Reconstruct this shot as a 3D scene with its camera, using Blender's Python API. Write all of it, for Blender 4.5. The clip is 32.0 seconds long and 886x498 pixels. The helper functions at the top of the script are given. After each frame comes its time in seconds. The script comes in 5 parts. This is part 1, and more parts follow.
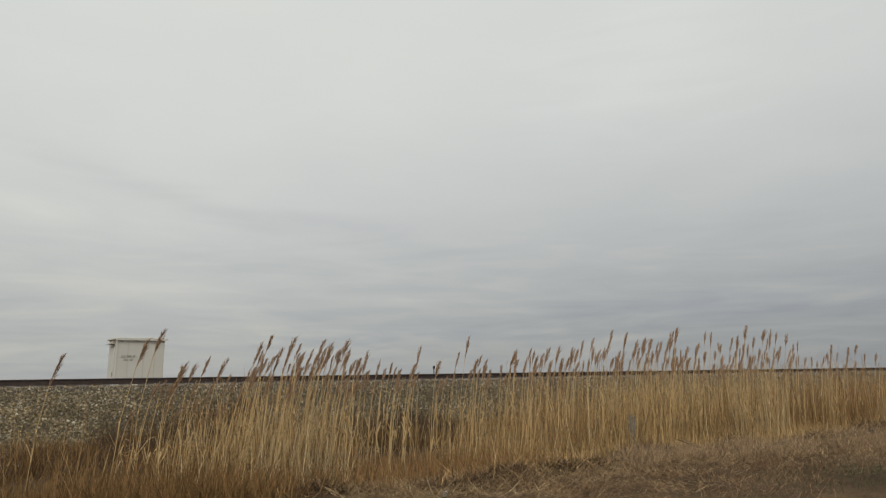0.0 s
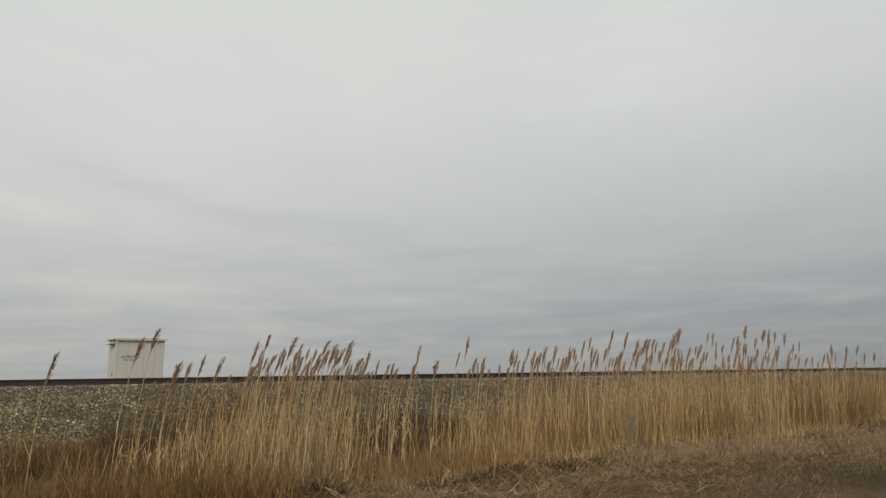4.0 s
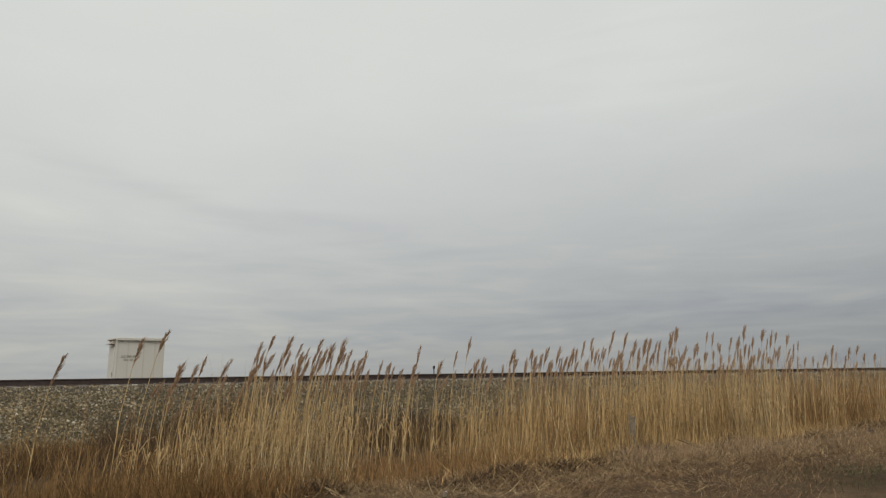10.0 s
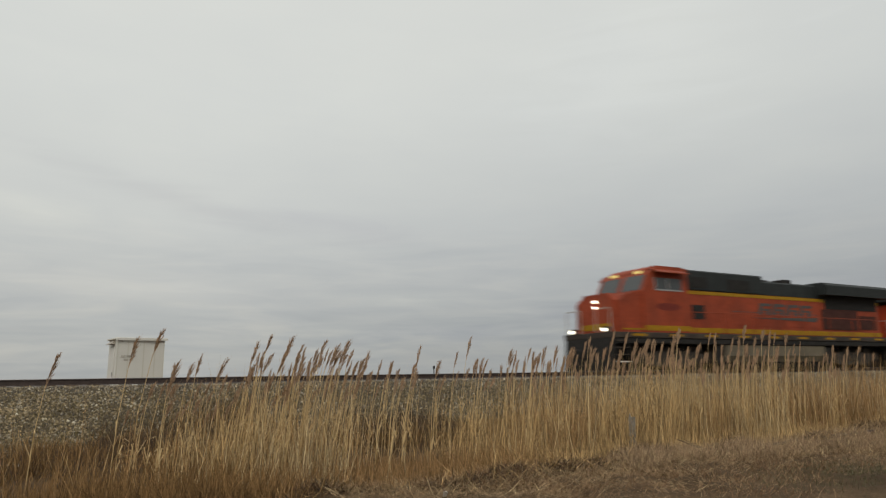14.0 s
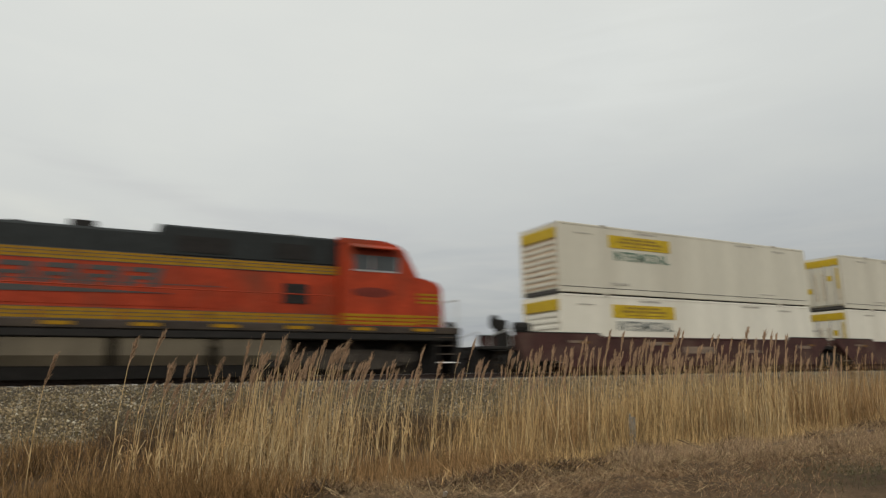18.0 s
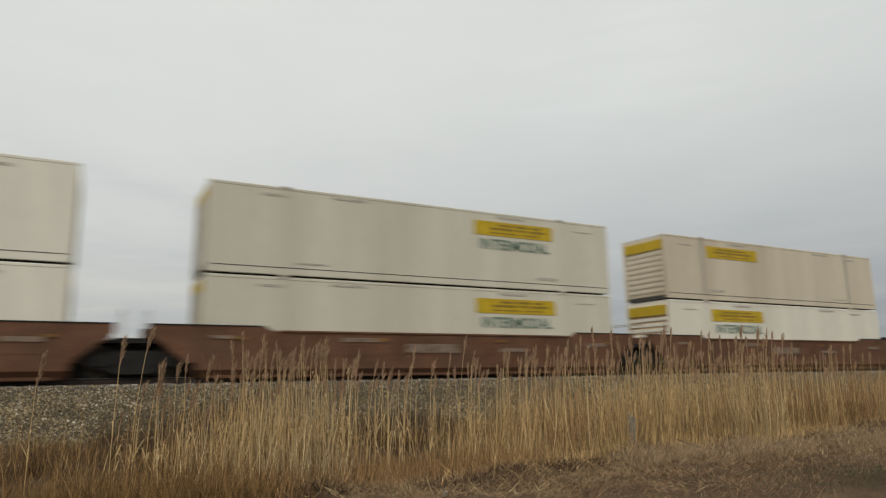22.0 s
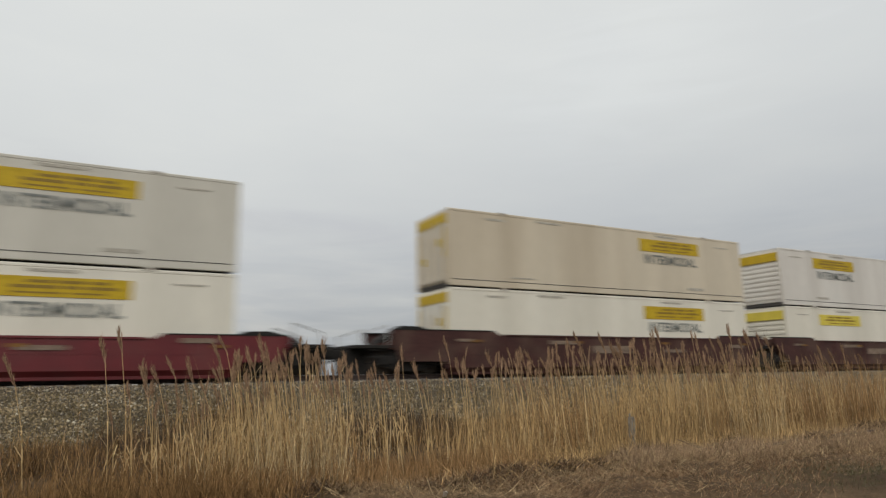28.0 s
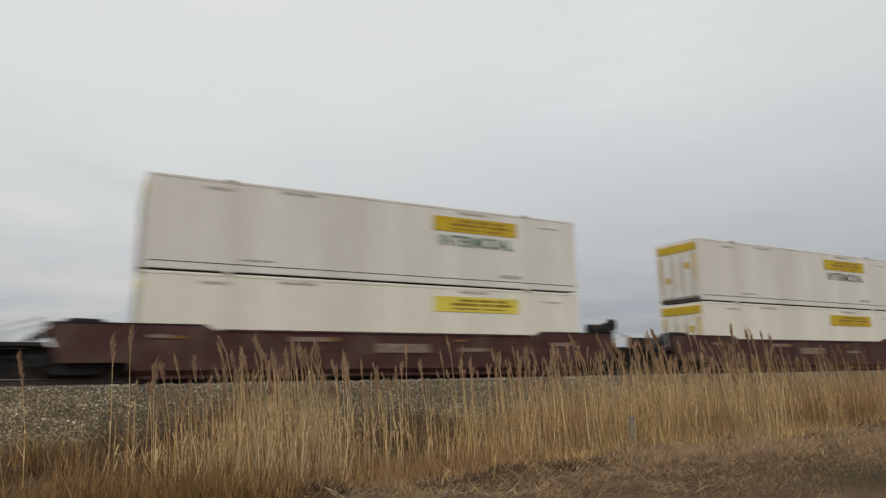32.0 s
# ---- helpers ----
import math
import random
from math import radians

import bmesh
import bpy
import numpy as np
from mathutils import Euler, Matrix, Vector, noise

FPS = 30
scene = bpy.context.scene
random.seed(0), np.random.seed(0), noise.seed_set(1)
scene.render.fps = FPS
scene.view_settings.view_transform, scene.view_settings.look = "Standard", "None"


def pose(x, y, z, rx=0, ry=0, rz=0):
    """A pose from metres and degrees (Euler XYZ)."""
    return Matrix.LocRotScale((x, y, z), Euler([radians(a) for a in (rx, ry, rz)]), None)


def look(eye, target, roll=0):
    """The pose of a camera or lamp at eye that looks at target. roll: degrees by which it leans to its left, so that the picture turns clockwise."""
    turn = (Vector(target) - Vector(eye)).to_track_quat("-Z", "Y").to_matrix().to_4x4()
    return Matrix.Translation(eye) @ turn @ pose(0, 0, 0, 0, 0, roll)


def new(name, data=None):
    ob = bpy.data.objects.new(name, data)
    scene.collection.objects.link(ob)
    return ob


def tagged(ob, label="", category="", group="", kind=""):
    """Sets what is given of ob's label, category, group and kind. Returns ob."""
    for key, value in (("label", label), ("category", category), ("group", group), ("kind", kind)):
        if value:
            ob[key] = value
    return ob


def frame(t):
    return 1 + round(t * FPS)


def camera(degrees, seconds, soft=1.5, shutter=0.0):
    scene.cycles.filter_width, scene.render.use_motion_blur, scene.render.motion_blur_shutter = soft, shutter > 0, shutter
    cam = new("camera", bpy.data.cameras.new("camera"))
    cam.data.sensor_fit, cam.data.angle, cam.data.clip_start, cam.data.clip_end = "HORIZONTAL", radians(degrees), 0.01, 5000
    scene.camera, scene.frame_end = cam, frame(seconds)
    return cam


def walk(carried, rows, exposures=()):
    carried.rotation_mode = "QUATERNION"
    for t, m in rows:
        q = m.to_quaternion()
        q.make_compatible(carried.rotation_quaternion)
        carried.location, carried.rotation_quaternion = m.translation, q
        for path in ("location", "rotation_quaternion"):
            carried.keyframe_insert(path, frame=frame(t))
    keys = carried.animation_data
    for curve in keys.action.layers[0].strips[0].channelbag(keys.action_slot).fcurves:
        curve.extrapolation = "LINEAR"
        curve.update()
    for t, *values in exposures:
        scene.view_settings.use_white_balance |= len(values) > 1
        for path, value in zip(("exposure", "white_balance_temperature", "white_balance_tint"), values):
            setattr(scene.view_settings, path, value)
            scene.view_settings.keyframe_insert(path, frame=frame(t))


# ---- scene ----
# the camera stands still beside the track; x runs along the rails, y away from the camera, z = 0 is the rail head
YAW, PITCH = radians(28.497), radians(10.718)
EYE = Vector((0.0, 0.0, 0.0))
AIM = EYE + 10 * Vector((math.sin(YAW) * math.cos(PITCH), math.cos(YAW) * math.cos(PITCH), math.sin(PITCH)))
cam = camera(67.92, 32.0, soft=1.3, shutter=0.5)
walk(cam, [(0.0, look(EYE, AIM, -0.795)), (32.0, look(EYE, AIM, -0.795))],
     exposures=[(0.0, 0.0, 6500, 10), (13.0, 0.0, 6500, 10), (17.0, 0.08, 6500, 10), (24.0, 0.09, 6450, 10), (28.0, 0.11, 6360, 12), (32.0, 0.11, 6340, 13)])

# ---- world and sun ----
SUN_EL, SUN_AZ = radians(38), radians(222)
world = bpy.data.worlds.new("overcast_sky")
scene.world = world
world.use_nodes = True


def link(tree, a, out, b, inp):
    tree.links.new(a.outputs[out], b.inputs[inp])


# heading, height, half width, half height, lean, tint: the clouds that stand out of the deck
CLOUDS = [(52, 5.0, 16, 1.6, -0.03, (0.875, 0.88, 0.945)), (30, 3.0, 12, 1.2, 0.0, (0.92, 0.93, 0.975)), (3, 7.0, 11, 1.7, 0.06, (1.19, 1.16, 1.115)), (24, 6.3, 9, 0.9, 0.0, (1.09, 1.085, 1.06)),
          (6, 14.2, 13, 1.4, 0.22, (0.925, 0.92, 0.935)), (-4, 12.4, 5, 1.5, 0.1, (1.09, 1.08, 1.05)), (20, 12.6, 7, 1.2, 0.16, (0.94, 0.935, 0.955)), (28, 10.4, 6, 0.6, -0.05, (0.945, 0.95, 0.96)), (45, 24.0, 12, 7, -0.3, (1.05, 1.05, 1.05))]


def build_world():
    t = world.node_tree
    t.nodes.clear()
    N = t.nodes.new
    out, bg = N("ShaderNodeOutputWorld"), N("ShaderNodeBackground")
    link(t, bg, 0, out, 0)
    co, sep = N("ShaderNodeTexCoord"), N("ShaderNodeSeparateXYZ")
    link(t, co, "Generated", sep, 0)
    # height over the horizon gives the broad gradient of the cloud deck
    ramp = N("ShaderNodeValToRGB")
    link(t, sep, 2, ramp, 0)
    e = ramp.color_ramp.elements
    e[0].position, e[0].color = 0.0, (0.404, 0.418, 0.412, 1)
    e[1].position, e[1].color = 1.0, (0.775, 0.79, 0.76, 1)
    for pos, col in ((0.05, (0.436, 0.450, 0.442, 1)), (0.11, (0.490, 0.503, 0.492, 1)), (0.22, (0.597, 0.612, 0.590, 1)), (0.38, (0.672, 0.689, 0.660, 1)), (0.55, (0.700, 0.715, 0.682, 1))):
        k = e.new(pos)
        k.color = col
    # clouds lie on a plane overhead, so they flatten into bands low down
    lift = N("ShaderNodeMath"); lift.operation = "ADD"; lift.inputs[1].default_value = 0.10
    link(t, sep, 2, lift, 0)
    dx, dy = N("ShaderNodeMath"), N("ShaderNodeMath")
    for d, k in ((dx, 0), (dy, 1)):
        d.operation = "DIVIDE"
        link(t, sep, k, d, 0)
        link(t, lift, 0, d, 1)
    flat = N("ShaderNodeCombineXYZ")
    link(t, dx, 0, flat, 0); link(t, dy, 0, flat, 1)
    col = ramp
    for scale, detail, lo, hi, dark, pale in ((0.55, 5, 0.36, 0.70, (0.965, 0.967, 0.972, 1), (1.025, 1.022, 1.012, 1)), (2.1, 6, 0.36, 0.70, (0.985, 0.987, 0.99, 1), (1.012, 1.011, 1.006, 1))):
        n, r, m = N("ShaderNodeTexNoise"), N("ShaderNodeValToRGB"), N("ShaderNodeMix")
        n.inputs["Scale"].default_value, n.inputs["Detail"].default_value, n.inputs["Distortion"].default_value = scale, detail, 0.35
        link(t, flat, 0, n, "Vector")
        link(t, n, 0, r, 0)
        q = r.color_ramp.elements
        q[0].position, q[0].color, q[1].position, q[1].color = lo, dark, hi, pale
        m.data_type, m.blend_type = "RGBA", "MULTIPLY"
        m.inputs[0].default_value = 1.0
        t.links.new(col.outputs[0] if col is ramp else col.outputs[2], m.inputs[6])
        link(t, r, 0, m, 7)
        col = m
    # the deck thickens towards +x, low down
    east, high, span, soft_mix = N("ShaderNodeMapRange"), N("ShaderNodeMapRange"), N("ShaderNodeMath"), N("ShaderNodeMix")
    east.inputs[1].default_value, east.inputs[2].default_value = 0.15, 0.95
    link(t, sep, 0, east, 0)
    high.inputs[1].default_value, high.inputs[2].default_value, high.inputs[3].default_value, high.inputs[4].default_value = 0.02, 0.45, 1.0, 0.12
    link(t, sep, 2, high, 0)
    span.operation = "MULTIPLY"
    link(t, east, 0, span, 0); link(t, high, 0, span, 1)
    soft_mix.data_type, soft_mix.blend_type = "RGBA", "MULTIPLY"
    soft_mix.inputs[7].default_value = (0.67, 0.685, 0.72, 1)
    t.links.new(span.outputs[0], soft_mix.inputs[0])
    t.links.new(col.outputs[2], soft_mix.inputs[6])
    col = soft_mix
    # thin streaks of lighter and darker cloud lying along the horizon
    mp, n, r, m, low = N("ShaderNodeMapping"), N("ShaderNodeTexNoise"), N("ShaderNodeValToRGB"), N("ShaderNodeMix"), N("ShaderNodeMapRange")
    mp.inputs["Scale"].default_value = (4.0, 4.0, 26.0)
    mp.inputs["Location"].default_value = (0.7, 0.2, 0.35)
    link(t, co, "Generated", mp, 0)
    n.inputs["Scale"].default_value, n.inputs["Detail"].default_value, n.inputs["Distortion"].default_value = 1.0, 8, 1.3
    link(t, mp, 0, n, "Vector")
    link(t, n, 0, r, 0)
    q = r.color_ramp.elements
    q[0].position, q[0].color, q[1].position, q[1].color = 0.36, (0.94, 0.945, 0.955, 1), 0.66, (1.085, 1.065, 1.035, 1)
    k = q.new(0.52)
    k.color = (1, 1, 1, 1)
    low.inputs[1].default_value, low.inputs[2].default_value, low.inputs[3].default_value, low.inputs[4].default_value = 0.05, 0.24, 1.0, 0.04
    link(t, sep, 2, low, 0)
    m.data_type, m.blend_type = "RGBA", "MULTIPLY"
    t.links.new(low.outputs[0], m.inputs[0]); t.links.new(col.outputs[2], m.inputs[6]); t.links.new(r.outputs[0], m.inputs[7])
    col = m
    # finer torn wisps over the same height
    mp2, n2, r2, m2 = N("ShaderNodeMapping"), N("ShaderNodeTexNoise"), N("ShaderNodeValToRGB"), N("ShaderNodeMix")
    mp2.inputs["Scale"].default_value, mp2.inputs["Location"].default_value = (7.0, 7.0, 62.0), (2.1, 0.4, 0.9)
    link(t, co, "Generated", mp2, 0)
    n2.inputs["Scale"].default_value, n2.inputs["Detail"].default_value, n2.inputs["Distortion"].default_value = 1.0, 7, 0.8
    link(t, mp2, 0, n2, "Vector")
    link(t, n2, 0, r2, 0)
    q = r2.color_ramp.elements
    q[0].position, q[0].color, q[1].position, q[1].color = 0.38, (0.955, 0.958, 0.965, 1), 0.68, (1.065, 1.05, 1.032, 1)
    m2.data_type, m2.blend_type = "RGBA", "MULTIPLY"
    t.links.new(low.outputs[0], m2.inputs[0]); t.links.new(col.outputs[2], m2.inputs[6]); t.links.new(r2.outputs[0], m2.inputs[7])
    col = m2

    def cloud(az, el, wide, tall, slope, tint):
        """One soft cloud of the deck: heading and height in degrees, half sizes, lean, and how it tints the deck; noise tears its edge."""
        side = (math.cos(radians(az)), -math.sin(radians(az)), 0.0)
        ahead = (math.sin(radians(az)), math.cos(radians(az)), 0.0)
        d1, d2, da, up, ad, le, mr, fr, mx = (N(k) for k in ("ShaderNodeVectorMath", "ShaderNodeVectorMath", "ShaderNodeMath", "ShaderNodeMath", "ShaderNodeMath", "ShaderNodeCombineXYZ", "ShaderNodeMapRange", "ShaderNodeMath", "ShaderNodeMix"))
        d1.operation = d2.operation = "DOT_PRODUCT"
        d1.inputs[1].default_value, d2.inputs[1].default_value = side, ahead
        link(t, co, "Generated", d1, 0); link(t, co, "Generated", d2, 0)
        da.operation = "MULTIPLY"; da.inputs[1].default_value = 1 / math.sin(radians(wide))
        t.links.new(d1.outputs["Value"], da.inputs[0])
        up.operation = "MULTIPLY_ADD"; up.inputs[1].default_value = slope
        t.links.new(d1.outputs["Value"], up.inputs[0]); t.links.new(sep.outputs[2], up.inputs[2])
        ad.operation = "MULTIPLY_ADD"
        ad.inputs[1].default_value, ad.inputs[2].default_value = 1 / math.sin(radians(tall)), -math.sin(radians(el)) / math.sin(radians(tall))
        link(t, up, 0, ad, 0)
        link(t, da, 0, le, 0); link(t, ad, 0, le, 1)
        size = N("ShaderNodeVectorMath"); size.operation = "LENGTH"
        link(t, le, 0, size, 0)
        tear = N("ShaderNodeMath"); tear.operation = "MULTIPLY_ADD"; tear.inputs[1].default_value = 2.2
        link(t, n, 0, tear, 0); t.links.new(size.outputs["Value"], tear.inputs[2])
        mr.interpolation_type = "SMOOTHSTEP"
        mr.inputs[1].default_value, mr.inputs[2].default_value, mr.inputs[3].default_value, mr.inputs[4].default_value = 0.75, 2.35, 1.0, 0.0
        link(t, tear, 0, mr, 0)
        fr.operation = "GREATER_THAN"; fr.inputs[1].default_value = 0.0
        t.links.new(d2.outputs["Value"], fr.inputs[0])
        both = N("ShaderNodeMath"); both.operation = "MULTIPLY"
        link(t, mr, 0, both, 0); link(t, fr, 0, both, 1)
        mx.data_type, mx.blend_type = "RGBA", "MULTIPLY"
        mx.inputs[7].default_value = (*tint, 1)
        t.links.new(both.outputs[0], mx.inputs[0]); t.links.new(col.outputs[2], mx.inputs[6])
        return mx
    for c in CLOUDS:
        col = cloud(*c)
    sky, dim, mix = N("ShaderNodeTexSky"), N("ShaderNodeMix"), N("ShaderNodeMix")
    sky.sky_type, sky.sun_disc, sky.sun_elevation, sky.sun_rotation = "NISHITA", False, SUN_EL, SUN_AZ
    dim.data_type, dim.blend_type = "RGBA", "MULTIPLY"
    dim.inputs[0].default_value, dim.inputs[7].default_value = 1.0, (0.10, 0.10, 0.10, 1)
    link(t, sky, 0, dim, 6)
    mix.data_type = "RGBA"
    mix.inputs[0].default_value = 0.97
    t.links.new(dim.outputs[2], mix.inputs[6]); t.links.new(col.outputs[2], mix.inputs[7])
    t.links.new(mix.outputs[2], bg.inputs[0])
    bg.inputs[1].default_value = 1.0


build_world()
sun = new("sun", bpy.data.lights.new("sun", "SUN"))
sun.data.energy, sun.data.angle, sun.data.color = 1.35, radians(35), (1.0, 0.965, 0.90)
sun.matrix_world = look((-40 * math.cos(SUN_EL), -45 * math.cos(SUN_EL), 60 * math.sin(SUN_EL)), (0, 0, 0))


# ---- materials ----
def material(name, colour, rough=0.7, metal=0.0, vary=0.12, scale=4.0, fine=60.0, bump=0.15, streak=(1, 1, 1), dirt=None, dirt_amount=0.0, per="", spread=0.0, depth=0.01, spec=0.5):
    """A surface with broad and fine colour change, relief, and stains of another colour."""
    m = bpy.data.materials.new(name)
    m.use_nodes = True
    t = m.node_tree
    N = t.nodes.new
    b = t.nodes["Principled BSDF"]
    b.inputs["Roughness"].default_value, b.inputs["Metallic"].default_value = rough, metal
    b.inputs["Specular IOR Level"].default_value = spec
    co, mp = N("ShaderNodeTexCoord"), N("ShaderNodeMapping")
    mp.inputs["Scale"].default_value = streak
    link(t, co, "Object", mp, 0)
    n1, n2 = N("ShaderNodeTexNoise"), N("ShaderNodeTexNoise")
    for n, s, d in ((n1, scale, 4), (n2, fine, 3)):
        n.inputs["Scale"].default_value, n.inputs["Detail"].default_value = s, d
        link(t, mp, 0, n, "Vector")
    c = Vector(colour)
    r = N("ShaderNodeValToRGB")
    q = r.color_ramp.elements
    q[0].position, q[0].color = 0.3, (*(c * (1 - vary)), 1)
    q[1].position, q[1].color = 0.7, (*[min(1, v) for v in c * (1 + vary)], 1)
    link(t, n1, 0, r, 0)
    m2, r2 = N("ShaderNodeMix"), N("ShaderNodeValToRGB")
    m2.data_type, m2.blend_type = "RGBA", "MULTIPLY"
    m2.inputs[0].default_value = 1.0
    q = r2.color_ramp.elements
    q[0].position, q[0].color, q[1].position, q[1].color = 0.3, (1 - vary, 1 - vary, 1 - vary, 1), 0.7, (1 + vary * 0.5,) * 3 + (1,)
    link(t, n2, 0, r2, 0)
    link(t, r, 0, m2, 6); link(t, r2, 0, m2, 7)
    last = m2
    if dirt:
        nd, rd, md = N("ShaderNodeTexNoise"), N("ShaderNodeValToRGB"), N("ShaderNodeMix")
        nd.inputs["Scale"].default_value, nd.inputs["Detail"].default_value = scale * 0.6, 8
        link(t, mp, 0, nd, "Vector")
        q = rd.color_ramp.elements
        q[0].position, q[0].color = 0.48, (0, 0, 0, 1)
        q[1].position, q[1].color = 0.72, (dirt_amount,) * 3 + (1,)
        link(t, nd, 0, rd, 0)
        md.data_type = "RGBA"
        t.links.new(rd.outputs[0], md.inputs[0])
        t.links.new(last.outputs[2], md.inputs[6])
        md.inputs[7].default_value = (*dirt, 1)
        last = md
    if per:
        src = N("ShaderNodeNewGeometry") if per == "island" else N("ShaderNodeObjectInfo")
        key = "Random Per Island" if per == "island" else "Random"
        rr, mm = N("ShaderNodeValToRGB"), N("ShaderNodeMix")
        q = rr.color_ramp.elements
        q[0].color, q[1].color = (1 - spread, 1 - spread, 1 - spread, 1), (1 + spread,) * 3 + (1,)
        link(t, src, key, rr, 0)
        mm.data_type, mm.blend_type = "RGBA", "MULTIPLY"
        mm.inputs[0].default_value = 1.0
        t.links.new(last.outputs[2], mm.inputs[6]); t.links.new(rr.outputs[0], mm.inputs[7])
        last = mm
    t.links.new(last.outputs[2], b.inputs["Base Color"])
    if bump:
        bp = N("ShaderNodeBump")
        bp.inputs["Strength"].default_value, bp.inputs["Distance"].default_value = bump, depth
        link(t, n2, 0, bp, "Height")
        link(t, bp, 0, b, "Normal")
    return m


def glow(name, colour, strength):
    m = bpy.data.materials.new(name)
    m.use_nodes = True
    b = m.node_tree.nodes["Principled BSDF"]
    b.inputs["Base Color"].default_value = (*colour, 1)
    b.inputs["Emission Color"].default_value = (*colour, 1)
    b.inputs["Emission Strength"].default_value = strength
    return m


BOX_WHITE = material("box_white_paint", (0.69, 0.655, 0.555), 0.55, vary=0.06, scale=0.55, fine=7.0, bump=0.04, streak=(1.5, 1, 0.28), dirt=(0.46, 0.42, 0.33), dirt_amount=0.3, spec=0.3)
BOX_OFF = material("box_off_white_paint", (0.575, 0.54, 0.44), 0.55, vary=0.06, scale=0.55, fine=7.0, bump=0.04, streak=(1.5, 1, 0.28), dirt=(0.4, 0.36, 0.28), dirt_amount=0.4, spec=0.3)
BOX_DULL = material("box_dull_paint", (0.475, 0.442, 0.375), 0.55, vary=0.06, scale=0.55, fine=7.0, bump=0.04, streak=(1.5, 1, 0.28), dirt=(0.29, 0.26, 0.21), dirt_amount=0.4, spec=0.3)
BOX_CREAM = material("box_cream_paint", (0.60, 0.54, 0.42), 0.55, vary=0.06, scale=0.55, fine=7.0, bump=0.04, streak=(1.5, 1, 0.28), dirt=(0.4, 0.33, 0.23), dirt_amount=0.45, spec=0.3)
BOX_TAN = material("box_tan_paint", (0.58, 0.51, 0.39), 0.55, vary=0.06, scale=0.55, fine=7.0, bump=0.04, streak=(1.5, 1, 0.28), dirt=(0.36, 0.29, 0.2), dirt_amount=0.5, spec=0.3)
BOX_GREY = material("box_grey_paint", (0.55, 0.525, 0.45), 0.55, vary=0.06, scale=0.55, fine=7.0, bump=0.04, streak=(1.5, 1, 0.28), dirt=(0.38, 0.35, 0.28), dirt_amount=0.4, spec=0.3)
BOX_COOL = material("box_cool_white_paint", (0.62, 0.635, 0.575), 0.55, vary=0.06, scale=0.55, fine=7.0, bump=0.04, streak=(1.5, 1, 0.28), dirt=(0.41, 0.4, 0.34), dirt_amount=0.35, spec=0.3)
BOX_LILAC = material("box_pale_grey_paint", (0.645, 0.615, 0.555), 0.55, vary=0.06, scale=0.55, fine=7.0, bump=0.04, streak=(1.5, 1, 0.28), dirt=(0.4, 0.355, 0.305), dirt_amount=0.35, spec=0.3)
SEAM = material("dark_gasket", (0.06, 0.055, 0.05), 0.8)
STEEL = material("galvanised_steel", (0.38, 0.37, 0.35), 0.45, 0.6, vary=0.15)
YELLOW = material("yellow_panel", (0.49, 0.335, 0.016), 0.55, vary=0.15, scale=2.5, fine=12, bump=0.03, dirt=(0.33, 0.20, 0.02), dirt_amount=0.5, spec=0.25)
PALE_YELLOW = material("faded_yellow_panel", (0.62, 0.50, 0.06), 0.55, vary=0.10, scale=2.0, bump=0.03)
BROWN_BAR = material("dark_brown_lettering", (0.24, 0.15, 0.01), 0.6)
GREEN_INK = material("green_lettering", (0.125, 0.19, 0.145), 0.7, spec=0.2)
GREY_INK = material("charcoal_lettering", (0.16, 0.17, 0.155), 0.6)
GREY_BAR = material("faded_stencil", (0.21, 0.155, 0.115), 0.85, vary=0.35, scale=6, fine=14, spec=0.2)
MAROON = material("maroon_car_paint", (0.058, 0.022, 0.018), 0.65, vary=0.28, scale=1.5, fine=9, bump=0.1, dirt=(0.105, 0.066, 0.048), dirt_amount=0.7, spec=0.3)
RUST = material("rust_brown_car_paint", (0.128, 0.060, 0.032), 0.75, vary=0.28, scale=1.2, fine=9, bump=0.1, dirt=(0.085, 0.052, 0.036), dirt_amount=0.7, spec=0.25)
RED = material("red_car_paint", (0.118, 0.010, 0.013), 0.5, vary=0.2, scale=1.5, bump=0.08, dirt=(0.13, 0.05, 0.04), dirt_amount=0.4)
OCHRE = material("yellow_car_paint", (0.20, 0.100, 0.026), 0.7, vary=0.25, scale=1.2, fine=9, bump=0.08, dirt=(0.12, 0.058, 0.024), dirt_amount=0.7, spec=0.25)
BLACK = material("sooty_black_iron", (0.022, 0.020, 0.018), 0.8, vary=0.3, scale=5, bump=0.2, spec=0.2)
DUSTY_SILL = material("dusty_sill_paint", (0.046, 0.036, 0.029), 0.8, vary=0.3, scale=1.5, fine=9, bump=0.1, dirt=(0.085, 0.065, 0.048), dirt_amount=0.7, spec=0.2)
DUST = material("dusty_truck_iron", (0.060, 0.050, 0.040), 0.85, vary=0.35, scale=4, bump=0.2, spec=0.2)
TANK = material("dusty_tank_paint", (0.27, 0.235, 0.145), 0.85, vary=0.12, scale=2, bump=0.1, streak=(1, 1, 0.4), dirt=(0.20, 0.17, 0.11), dirt_amount=0.5, spec=0.25)
GRIMY_TANK = material("grimy_tank_paint", (0.145, 0.120, 0.082), 0.85, vary=0.2, scale=2, bump=0.1, streak=(1, 1, 0.4), dirt=(0.07, 0.058, 0.042), dirt_amount=0.7, spec=0.25)
ORANGE = material("orange_engine_paint", (0.335, 0.040, 0.012), 0.55, vary=0.18, scale=1.5, fine=9, bump=0.05, dirt=(0.16, 0.042, 0.020), dirt_amount=0.75, spec=0.2)
